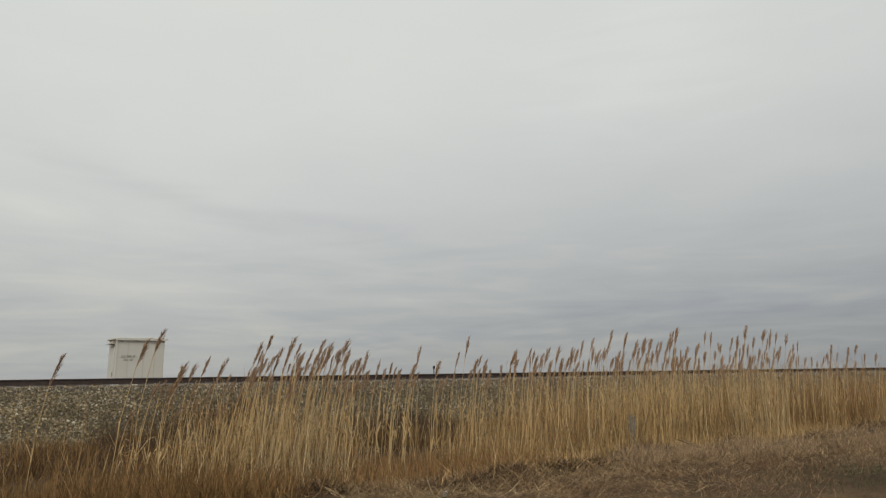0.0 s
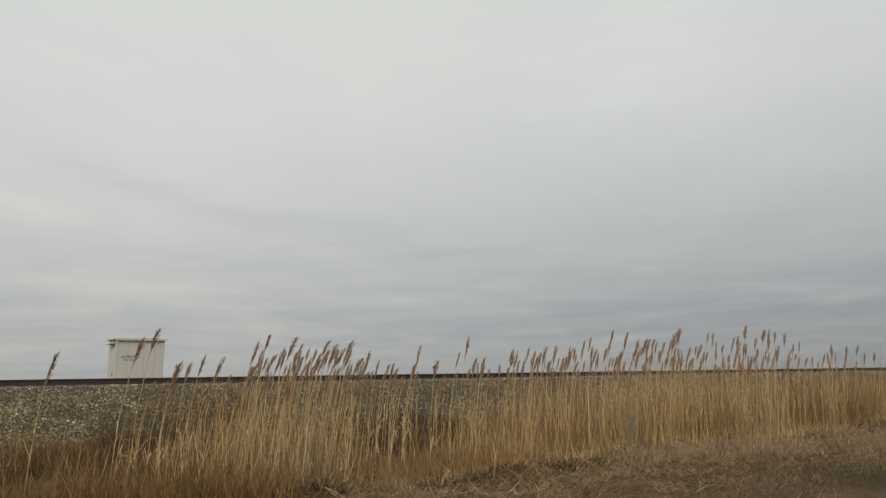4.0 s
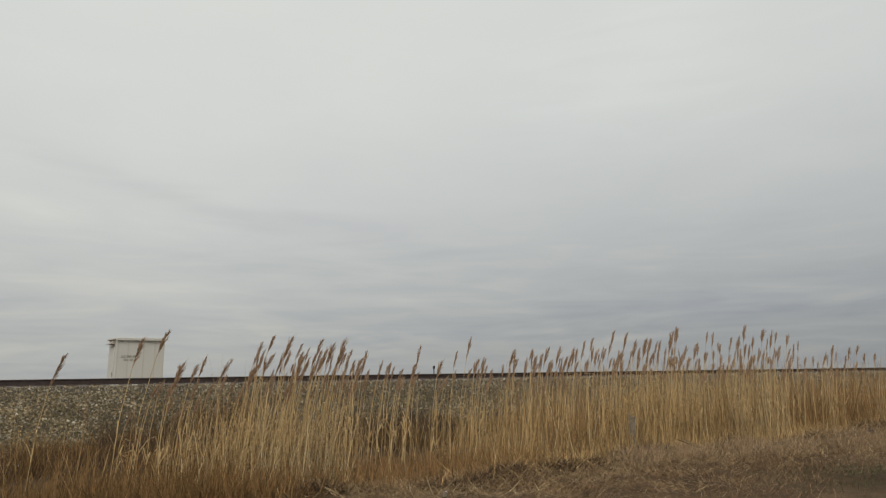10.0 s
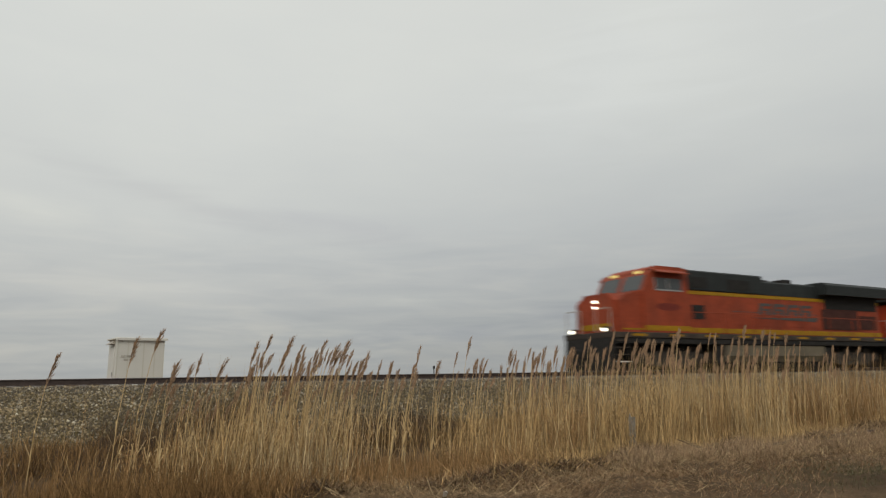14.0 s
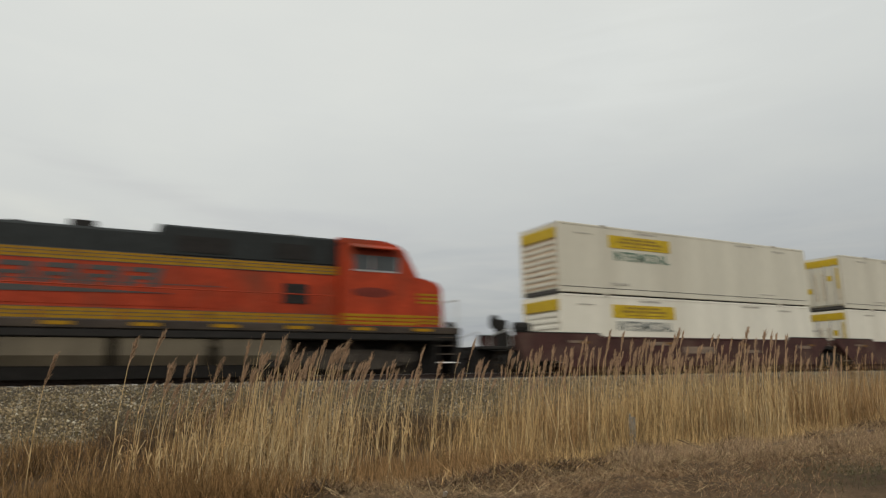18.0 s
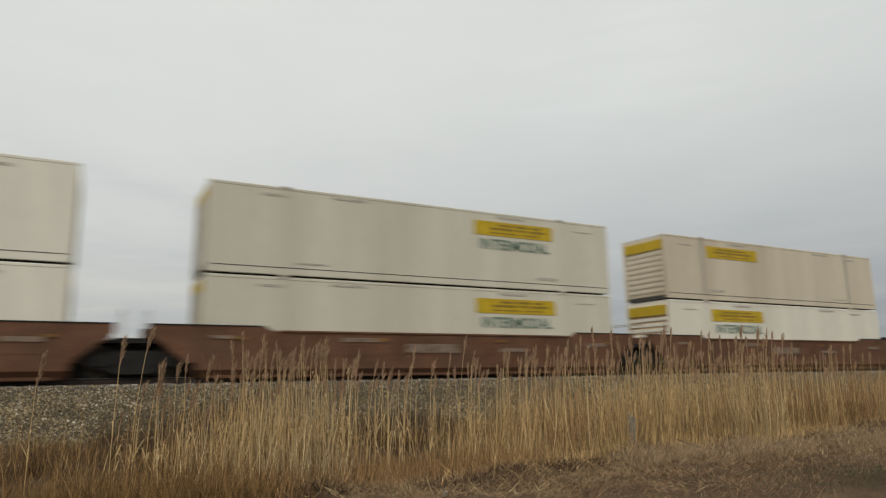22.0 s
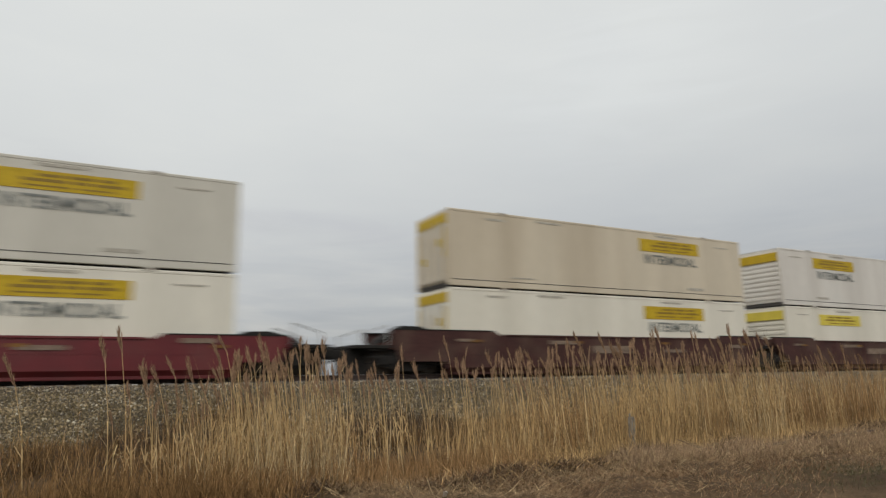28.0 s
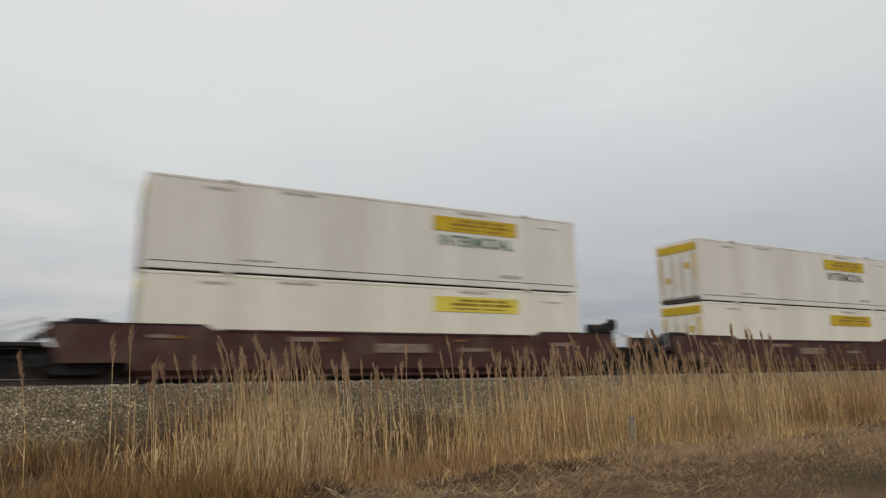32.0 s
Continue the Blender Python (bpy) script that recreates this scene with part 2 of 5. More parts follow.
DULL_ORANGE = material("dusty_orange_engine_paint", (0.265, 0.048, 0.019), 0.6, vary=0.18, scale=1.2, fine=9, bump=0.05, dirt=(0.15, 0.035, 0.018), dirt_amount=0.6, spec=0.2)
DEEP_ORANGE = material("sooty_orange_grille", (0.060, 0.022, 0.016), 0.8, vary=0.3, scale=3, bump=0.15, spec=0.2)
ENGINE_GREEN = material("dark_green_engine_paint", (0.016, 0.019, 0.018), 0.65, vary=0.25, scale=2, fine=9, bump=0.08, spec=0.3)
STRIPE = material("yellow_engine_stripe", (0.32, 0.168, 0.005), 0.6, vary=0.15, fine=9, dirt=(0.18, 0.08, 0.01), dirt_amount=0.5, spec=0.2)
WHITE = material("white_paint", (0.75, 0.74, 0.70), 0.5, vary=0.08)
GLASS_DARK = material("dark_cab_glass", (0.05, 0.055, 0.055), 0.14, vary=0.05, bump=0.0)
LAMP = glow("lit_headlamp", (1.0, 0.93, 0.72), 5.0)
LAMP_SOFT = glow("lit_number_board", (0.9, 0.72, 0.25), 0.3)
RAIL_STEEL = material("rusty_rail", (0.048, 0.032, 0.026), 0.7, 0.3, vary=0.25, scale=6, bump=0.2)
RAIL_HEAD = material("worn_rail_head", (0.30, 0.28, 0.27), 0.3, 0.9, vary=0.1)
POST_DARK = material("grimy_post_paint", (0.36, 0.32, 0.265), 0.6, vary=0.1, scale=2)
RUSTY_PANEL = material("rust_stained_panel", (0.50, 0.36, 0.235), 0.8, vary=0.25, scale=2, dirt=(0.55, 0.45, 0.33), dirt_amount=0.6)
PALE_STENCIL = material("pale_stencil", (0.43, 0.40, 0.335), 0.8, vary=0.3, scale=8, spec=0.2)
# brown of the shade that the lock rods and door frames give, as colour
DOOR_SHADE = material("brown_rod_shade", (0.51, 0.43, 0.31), 0.8, vary=0.3, scale=5, spec=0.2)
BADGE = material("dull_red_badge", (0.15, 0.026, 0.016), 0.6, vary=0.2, spec=0.2)
TIE = material("weathered_tie", (0.16, 0.14, 0.125), 0.9, vary=0.3, scale=6, bump=0.4)


# ---- mesh helpers ----
class Shape:
    """Collects boxes, prisms and tubes into one mesh."""

    def __init__(self):
        self.v, self.f = [], []

    def add(self, verts, faces):
        n = len(self.v)
        self.v += [tuple(p) for p in verts]
        self.f += [tuple(n + i for i in q) for q in faces]
        return self

    def prism(self, profile, a, b, axis="y"):
        """A closed outline drawn across an axis and drawn out along it from a to b."""
        n = len(profile)
        put = {"y": lambda p, d: (p[0], d, p[1]), "x": lambda p, d: (d, p[0], p[1]), "z": lambda p, d: (p[0], p[1], d)}[axis]
        vs = [put(p, a) for p in profile] + [put(p, b) for p in profile]
        fs = [(i, (i + 1) % n, n + (i + 1) % n, n + i) for i in range(n)] + [tuple(range(n))[::-1], tuple(range(n, 2 * n))]
        return self.add(vs, fs)

    def box(self, x0, x1, y0, y1, z0, z1, c=0.0):
        """A box with its long edges chamfered by c."""
        if c <= 0:
            return self.prism([(x0, z0), (x1, z0), (x1, z1), (x0, z1)], y0, y1)
        lo, hi = Vector((x0, y0, z0)), Vector((x1, y1, z1))
        vs, idx = [], {}
        for sx in (0, 1):
            for sy in (0, 1):
                for sz in (0, 1):
                    p = Vector((hi[0] if sx else lo[0], hi[1] if sy else lo[1], hi[2] if sz else lo[2]))
                    s = (1 - 2 * sx, 1 - 2 * sy, 1 - 2 * sz)
                    for k in range(3):
                        q = p.copy()
                        for j in range(3):
                            if j != k:
                                q[j] += c * s[j]
                        idx[sx, sy, sz, k] = len(vs)
                        vs.append(q)
        fs = []
        for k in range(3):
            i, j = (k + 1) % 3, (k + 2) % 3

            def key(a, b, e, axis):
                w = [0, 0, 0]
                w[k], w[i], w[j] = e, a, b
                return idx[(*w, axis)]
            for e in (0, 1):
                fs.append([key(0, 0, e, k), key(1, 0, e, k), key(1, 1, e, k), key(0, 1, e, k)])
            for a in (0, 1):
                for b in (0, 1):
                    fs.append([key(a, b, 0, i), key(a, b, 1, i), key(a, b, 1, j), key(a, b, 0, j)])
        for s in ((a, b, d) for a in (0, 1) for b in (0, 1) for d in (0, 1)):
            fs.append([idx[(*s, 0)], idx[(*s, 1)], idx[(*s, 2)]])
        return self.add(vs, fs)

    def tube(self, a, b, r, n=8, r2=None):
        a, b = Vector(a), Vector(b)
        d = (b - a).normalized()
        s = d.cross((0, 0, 1) if abs(d.z) < 0.9 else (1, 0, 0)).normalized()
        u = d.cross(s)
        r2 = r if r2 is None else r2
        ring = [math.cos(2 * math.pi * i / n) * s + math.sin(2 * math.pi * i / n) * u for i in range(n)]
        vs = [a + r * q for q in ring] + [b + r2 * q for q in ring]
        fs = [(i, (i + 1) % n, n + (i + 1) % n, n + i) for i in range(n)] + [tuple(range(n))[::-1], tuple(range(n, 2 * n))]
        return self.add(vs, fs)

    def mesh(self, name, mat, smooth=False):
        me = bpy.data.meshes.new(name)
        me.from_pydata(self.v, [], self.f)
        bm = bmesh.new()
        bm.from_mesh(me)
        bmesh.ops.recalc_face_normals(bm, faces=bm.faces)
        bm.to_mesh(me)
        bm.free()
        me.materials.append(mat)
        if smooth:
            me.shade_smooth()
        return me


def part(name, shape, mat, parent, label="", at=None, smooth=False):
    """One mesh object under a thing or a part. shape: a Shape, or a mesh to share."""
    me = shape if isinstance(shape, bpy.types.Mesh) else shape.mesh(name, mat, smooth)
    ob = new(name, me)
    ob.parent = parent
    if at is not None:
        ob.matrix_basis = at
    return tagged(ob, label)


def thing(name, label, category, group="", kind="", at=None, mesh=None):
    ob = new(name, mesh)
    if at is not None:
        ob.matrix_basis = at
    return tagged(ob, label, category, group, kind)


def blades(name, mat, bases, tips, widths, bend=None, sides=3, seed=1):
    """Many tapered stalks in one mesh: arrays of bases and tips, widths at the foot; three-sided, with a middle ring pushed by bend."""
    rng = np.random.default_rng(seed)
    n = len(bases)
    bases, tips, widths = np.asarray(bases, float), np.asarray(tips, float), np.asarray(widths, float)
    mids = (bases + tips) / 2 + (bend if bend is not None else 0)
    ph = rng.uniform(0, 2 * np.pi, n)
    vs = np.zeros((n, 2 * sides + 1, 3))
    for k in range(sides):
        a = ph + 2 * np.pi * k / sides
        off = np.stack([np.cos(a), np.sin(a), np.zeros(n)], 1)
        vs[:, k] = bases + off * widths[:, None] * 0.5
        vs[:, sides + k] = mids + off * widths[:, None] * 0.42
    vs[:, 2 * sides] = tips
    step = 2 * sides + 1
    quads = [(k, (k + 1) % sides, sides + (k + 1) % sides, sides + k) for k in range(sides)]
    tris = [(sides + k, sides + (k + 1) % sides, 2 * sides) for k in range(sides)]
    start = np.arange(n)[:, None, None] * step
    q = (np.array(quads)[None] + start).reshape(-1, 4).tolist()
    t = (np.array(tris)[None] + start).reshape(-1, 3).tolist()
    me = bpy.data.meshes.new(name)
    me.from_pydata(vs.reshape(-1, 3).tolist(), [], q + t)
    me.materials.append(mat)
    return me


# ---- ground, embankment, track ----
TRACK_Y = 22.044
GROUND_Z = -1.40
SOIL = material("dead_grass_soil", (0.115, 0.073, 0.040), 0.95, vary=0.4, scale=0.9, fine=22, bump=0.8, dirt=(0.045, 0.030, 0.018), dirt_amount=0.85, depth=0.03, spec=0.1)
FIELD = material("far_field", (0.21, 0.17, 0.10), 0.95, vary=0.2, scale=0.02, fine=0.4, bump=0.2)
GRAVEL = material("ballast_bed_stone", (0.105, 0.080, 0.048), 0.95, vary=0.5, scale=9, fine=34, bump=1.0, dirt=(0.06, 0.045, 0.03), dirt_amount=0.8, depth=0.05)
STONE = material("ballast_stone", (0.225, 0.172, 0.098), 0.9, vary=0.35, scale=0.7, fine=60, bump=0.3, per="island", spread=0.72)
STONE_GREY = material("grey_ballast_stone", (0.215, 0.185, 0.138), 0.9, vary=0.35, scale=0.8, fine=60, bump=0.3, per="island", spread=0.7)
STONE_PALE = material("pale_ballast_stone", (0.42, 0.375, 0.28), 0.9, vary=0.2, scale=3, fine=60, bump=0.3, per="island", spread=0.4)


def ground_height(x, y):
    """The verge lies a little above the reed bed, which dips to the foot of the embankment."""
    edge = 7.72 + 0.075 * x + 0.22 * math.sin(x * 0.9) + 0.13 * math.sin(x * 2.3 + 1)
    k = max(0.0, min(1.0, (y - edge) / 0.35))
    near = 1.0 if -8 < x < 50 and -3 < y < 20 else 0.0
    bumps = near * (0.05 * noise.noise((x * 0.8, y * 0.8, 3)) + 0.05 * noise.noise((x * 2.2, y * 2.7, 8)))
    return GROUND_Z + bumps - 0.13 * k * k * (3 - 2 * k)


def build_ground():
    far = [4, 12, 30, 80, 200, 600, 1500, 3500]
    xs = [-8 - f for f in far[::-1]] + list(np.arange(-8, 44.01, 0.26)) + [44 + f for f in far]
    ys = [-3 - f for f in far[::-1]] + list(np.arange(-3, 20.01, 0.26)) + [20 + f for f in far]
    vs = [(x, y, ground_height(x, y)) for y in ys for x in xs]
    w = len(xs)
    fs = [(j * w + i, j * w + i + 1, (j + 1) * w + i + 1, (j + 1) * w + i) for j in range(len(ys) - 1) for i in range(w - 1)]
    me = bpy.data.meshes.new("ground")
    me.from_pydata(vs, [], fs)
    me.materials.append(SOIL)
    me.shade_smooth()
    thing("ground", "flat ground of brown soil and dead grass", "ground", kind="structure", mesh=me)


def bank_height(y):
    """Top of the ballast: level under the ties, then the slope down to the ditch on either side."""
    d = abs(y - TRACK_Y)
    return -0.235 if d < 2.0 else max(-1.75, -0.235 - (d - 2.0) * 0.39)


def build_bank():
    s = Shape()
    top, foot = 2.0, 5.9
    s.prism([(TRACK_Y - foot, -1.76), (TRACK_Y + foot, -1.76), (TRACK_Y + top, -0.235), (TRACK_Y - top, -0.235)], -400, 900, "x")
    thing("embankment", "raised railway embankment covered in ballast", "embankment", kind="structure", mesh=s.mesh("embankment", GRAVEL))
    # loose stones over the slope that faces the camera
    rng = np.random.default_rng(5)
    n = 74000
    u = rng.uniform(0, 1, n)
    x = -4 + 44 * u ** 1.35
    y = rng.uniform(TRACK_Y - 5.6, TRACK_Y - 1.25, n)
    # the foot of the slope spills thinly across the ditch
    spill = rng.uniform(0, 1, n) < 0.09
    x = np.where(spill, -3 + 13 * rng.uniform(0, 1, n), x)
    y = np.where(spill, TRACK_Y - 5.2 - 2.9 * rng.uniform(0, 1, n) ** 1.4, y)
    z = np.array([max(bank_height(v), ground_height(w, v)) if v < TRACK_Y - 3.4 else bank_height(v) for w, v in zip(x, y)])
    size = np.where(rng.uniform(0, 1, n) < 0.16, rng.uniform(0.028, 0.044, n), rng.uniform(0.012, 0.028, n)) * np.where(x > 16, 1.2, 1.0)
    # clean grey stone by the ties, weathered yellow stone below, pale chips in patches everywhere
    lot = rng.uniform(0, 1, n)
    patch = np.array([noise.noise((w * 0.9, v * 1.6, 4.0)) for w, v in zip(x, y)])
    crest = np.clip((y - (TRACK_Y - 3.1)) / 1.3, 0, 1)
    sort = np.where(lot < np.clip(0.06 + 0.18 * patch, 0.01, 0.25) + 0.08 * spill, 2, np.where(rng.uniform(0, 1, n) < 0.12 + 0.55 * crest, 1, 0))
    base = np.array([(1, 0, 0), (-1, 0, 0), (0, 1, 0), (0, -1, 0), (0, 0, 1), (0, 0, -1)], float)
    tri = np.array([(0, 2, 4), (2, 1, 4), (1, 3, 4), (3, 0, 4), (2, 0, 5), (1, 2, 5), (3, 1, 5), (0, 3, 5)])
    for k, (mat, words) in enumerate(((STONE, "weathered yellow-brown crushed stone on the slope"), (STONE_GREY, "clean grey crushed stone beside the ties"), (STONE_PALE, "scattered pale chips among the ballast"))):
        c = np.nonzero(sort == k)[0]
        r = size[c]
        vs = base[None] * r[:, None, None] * rng.uniform(0.65, 1.25, (len(c), 6, 1)) + rng.normal(0, 0.22, (len(c), 6, 3)) * r[:, None, None]
        vs += np.stack([x[c], y[c], z[c] + r * 0.35], 1)[:, None, :]
        fs = (tri[None] + (np.arange(len(c)) * 6)[:, None, None]).reshape(-1, 3)
        me = bpy.data.meshes.new("ballast_stones")
        me.from_pydata(vs.reshape(-1, 3).tolist(), [], fs.tolist())
        me.materials.append(mat)
        thing("ballast_stones", words, "ballast", kind="stuff", mesh=me)


def build_track():
    track = thing("railway_track", "single railway track of rusty steel rails on wooden ties", "track", kind="structure")
    prof = [(-0.07, -0.178), (0.07, -0.178), (0.07, -0.165), (0.012, -0.14), (0.010, -0.05), (0.036, -0.035), (0.036, -0.012), (-0.036, -0.012), (-0.036, -0.035), (-0.010, -0.05), (-0.012, -0.14), (-0.07, -0.165)]
    for side in (-1, 1):
        y = TRACK_Y + side * 0.7535
        rail = part("rail", Shape().prism([(y + a, b) for a, b in prof], -380, 880, "x"), RAIL_STEEL, track)
        part("rail_head", Shape().prism([(y - 0.034, -0.012), (y + 0.034, -0.012), (y + 0.028, 0.0), (y - 0.028, 0.0)], -380, 880, "x"), RAIL_HEAD, rail, "polished running surface")
    tie = Shape().box(-0.115, 0.115, -1.3, 1.3, -0.33, -0.175, 0.012).mesh("tie", TIE)
    for i in range(100):
        part("tie", tie, TIE, track, at=pose(-6 + i * 0.55, TRACK_Y, 0, 0, 0, random.uniform(-0.6, 0.6)))


build_ground()
build_bank()
build_track()


# ---- the train ----
SPEED = 23.824
# small unevenness of the train's pace, in seconds ahead or behind
PACE = [(0.0, 0.0), (13.0, 0.0), (14.0, -0.003), (15.0, 0.0), (16.5, 0.0), (17.0, -0.010), (17.5, -0.012), (18.0, 0.004), (18.5, 0.021), (19.0, 0.020), (19.5, 0.023), (20.0, 0.016), (20.5, -0.018), (21.0, -0.012), (22.0, 0.0), (23.0, -0.003), (24.0, -0.002), (25.0, 0.0), (28.0, 0.0), (29.0, -0.006), (30.0, -0.008), (31.0, 0.003), (32.0, 0.0)]


def train_rows(u, turned=False):
    """Poses of a vehicle whose front end passes x = u at 23 s; turned: it faces back, and u is its rear end."""
    return [(t, pose(u - SPEED * (t + j - 23.0), TRACK_Y, 0, 0, 0, 180 if turned else 0)) for t, j in PACE]


MOVING = []
WHEELS = []
WHEEL = {}


def wheel_mesh(r):
    """A wheelset: two flanged discs with raised hubs on an axle."""
    if r not in WHEEL:
        s = Shape()
        for side in (-1, 1):
            y = side * 0.72
            s.tube((0, y - 0.065, 0), (0, y + 0.065, 0), r, 20)
            s.tube((0, y - side * 0.065, 0), (0, y - side * 0.09, 0), r + 0.03, 20, r + 0.015)
            s.tube((0, y + side * 0.065, 0), (0, y + side * 0.14, 0), r * 0.45, 10, r * 0.3)
            for k in range(3):
                a = k * 2 * math.pi / 3
                s.tube((r * 0.68 * math.cos(a), y + side * 0.05, r * 0.68 * math.sin(a)), (r * 0.68 * math.cos(a), y + side * 0.075, r * 0.68 * math.sin(a)), r * 0.12, 6)
        s.tube((0, -0.75, 0), (0, 0.75, 0), 0.09, 8)
        WHEEL[r] = s.mesh("wheelset", DUST)
    return WHEEL[r]


TRUCKS = {}


def truck(parent, x, r, axles, u, half):
    """A bogie: side frames with springs, bolster, and turning wheelsets."""
    key = (r, axles)
    span = half
    if key not in TRUCKS:
        s = Shape()
        for side in (-1, 1):
            y = side * 1.0
            z = r
            s.prism([(-span - 0.25, z - 0.2), (-span + 0.2, z - 0.24), (-span * 0.45, z - 0.36), (span * 0.45, z - 0.36), (span - 0.2, z - 0.24), (span + 0.25, z - 0.2), (span + 0.25, z + 0.14), (span * 0.5, z + 0.30), (-span * 0.5, z + 0.30), (-span - 0.25, z + 0.14)], y - 0.07, y + 0.07)
            for k in range(axles):
                xx = -span + 2 * span * k / (axles - 1)
                s.box(xx - 0.16, xx + 0.16, y - 0.16, y + 0.16, z - 0.16, z + 0.16, 0.03)
                for dx in (-0.34, 0.34):
                    s.tube((xx + dx, y + side * 0.10, z - 0.1), (xx + dx, y + side * 0.10, z + 0.24), 0.075, 8)
        s.box(-0.25, 0.25, -1.05, 1.05, r - 0.05, r + 0.28, 0.03)
        # added solid block hides the sky between the wheels; stands for brake beams and rods
        s.box(-span - 0.62, span + 0.62, -0.55, 0.55, -0.1, r + 0.35, 0.04)
        TRUCKS[key] = s.mesh("truck", DUST if axles == 3 else BLACK)
    t = part("truck", TRUCKS[key], DUST, parent, at=pose(x, 0, 0))
    for k in range(axles):
        xx = -span + 2 * span * k / (axles - 1)
        w = part("wheelset", wheel_mesh(r), DUST, t, at=pose(xx, 0, r))
        WHEELS.append((w, xx, r, u + x))
    return t


def coupler(parent, x, way):
    s = Shape().box(min(x, x + way * 0.55), max(x, x + way * 0.55), -0.16, 0.16, 0.52, 0.84, 0.03)
    s.box(min(x + way * 0.42, x + way * 0.72), max(x + way * 0.42, x + way * 0.72), -0.17, 0.17, 0.58, 0.92, 0.05)
    part("coupler", s, BLACK, parent)
    part("air_hose", Shape().tube((x, -0.3, 0.7), (x + way * 0.3, -0.34, 0.38), 0.03).tube((x + way * 0.3, -0.34, 0.38), (x + way * 0.6, -0.3, 0.5), 0.03), BLACK, parent)


def locomotive(u, turned, scheme, label):
    """A six-axle road engine, front at x = 0 and 21.2 m long."""
    L = 21.2
    rear = 4.70 if scheme == "lead" else 4.48
    stack, cap, blower = {"lead": (13.2, 11.6, 10.6), "old": (14.1, 12.5, 10.6), "new": (11.8, 13.6, 10.1)}[scheme]
    tank_paint = TANK if scheme == "old" else GRIMY_TANK
    coat = DULL_ORANGE if scheme == "lead" else ORANGE
    ob = thing("locomotive", label, "locomotive", group="engines at the head of the train")
    uu = (lambda x: u + L - x) if turned else (lambda x: u + x)
    MOVING.append((ob, train_rows(u + L if turned else u, turned)))
    # underframe and sill
    # the second, low box is added to block the sky under the engine
    part("underframe", Shape().box(0.15, L - 0.15, -1.50, 1.50, 1.12, 1.36, 0.03).box(0.4, L - 0.4, -0.62, 0.62, -0.1, 1.12, 0.02), BLACK, ob)
    part("walkway", Shape().box(0.05, L - 0.05, -1.54, 1.54, 1.36, 1.60, 0.02), DUSTY_SILL, ob, "dusty dark walkway sill")
    dash = Shape().box(0, 0.72, -1.556, -1.541, 1.44, 1.54).mesh("reflector", STRIPE)
    dash_far = Shape().box(0, 0.72, 1.541, 1.556, 1.44, 1.54).mesh("reflector", STRIPE)
    for k in range(9):
        part("reflector", dash_far if turned else dash, STRIPE, ob, at=pose(1.2 + k * 2.2, 0, 0))
    # hood, its dark top and stripes
    hood = part("hood", Shape().box(rear, 20.6, -0.95, 0.95, 1.60, 3.62, 0.03), coat, ob, "orange long hood")
    top = [(-0.95, 3.62), (0.95, 3.62), (0.94, 4.24), (0.84, 4.33), (-0.84, 4.33), (-0.94, 4.24)]
    part("hood_top", Shape().prism(top, rear, 20.6, "x"), ENGINE_GREEN, ob, "dark green hood top")
    high = [(-1.0, 3.66), (1.0, 3.66), (1.0, 4.50), (0.92, 4.57), (-0.92, 4.57), (-1.0, 4.50)]
    part("blower_housing", Shape().prism(high, rear + 0.05, blower, "x"), ENGINE_GREEN, ob)
    for side in (-1, 1):
        y0, y1 = (side * 0.951, side * 0.968) if side > 0 else (side * 0.968, side * 0.951)
        for a, b in (((3.31, 3.63), (1.64, 1.98)) if scheme != "lead" else ((3.44, 3.60), (1.68, 1.90))):
            band = part("stripe", Shape().box(rear + 0.02, 20.58, y0, y1, a, b), STRIPE, ob)
            if scheme != "lead":
                ya, yb = sorted((side * 0.9685, side * 0.972))
                for z in (a, a + 0.105, a + 0.21, b - 0.022):
                    part("stripe_line", Shape().box(rear + 0.02, 20.58, ya, yb, z, z + 0.022), SEAM, band, "thin dark ruling line")
        for x0, x1, z0, z1 in ((16.0, 17.1, 2.04, 2.46), (16.0, 17.1, 2.62, 3.0), (17.4, 17.8, 2.02, 2.9), (18.6, 20.2, 2.05, 2.8), (5.5, 6.3, 2.3, 2.95)):
            g = Shape().box(x0, x1, min(side * 0.951, side * 0.975), max(side * 0.951, side * 0.975), z0, z1)
            g.box(x0 + 0.05, x1 - 0.05, min(side * 0.976, side * 0.985), max(side * 0.976, side * 0.985), (z0 + z1) / 2 - 0.03, (z0 + z1) / 2 + 0.03)
            part("grille", g, BLACK if x0 < 8 else DEEP_ORANGE, ob)
        for k in range(9):
            x = 8.3 + k * 0.72
            part("hood_door", Shape().box(x, x + 0.68, min(side * 0.952, side * 0.962), max(side * 0.952, side * 0.962), 2.06, 3.40, 0.004), coat, hood)
        part("door_seam", Shape().box(8.2, 14.8, min(side * 0.963, side * 0.968), max(side * 0.963, side * 0.968), 2.72, 2.745), SEAM, hood)
        part("radiator_intake", Shape().box(15.6, 20.3, min(side * 0.952, side * 0.98), max(side * 0.952, side * 0.98), 3.08, 3.75), BLACK, ob)
        part("grille", Shape().box(5.4, 6.6, min(side * 1.001, side * 1.02), max(side * 1.001, side * 1.02), 3.75, 4.25), BLACK, ob)
        part("grille", Shape().box(8.0, 9.6, min(side * 1.001, side * 1.02), max(side * 1.001, side * 1.02), 3.75, 4.25), BLACK, ob)
    wing = [(-1.5, 3.78), (1.5, 3.78), (1.52, 4.28), (1.3, 4.44), (-1.3, 4.44), (-1.52, 4.28)]
    part("radiator_wing", Shape().prism(wing, 15.0, 20.95, "x"), ENGINE_GREEN, ob, "flared dark radiator housing")
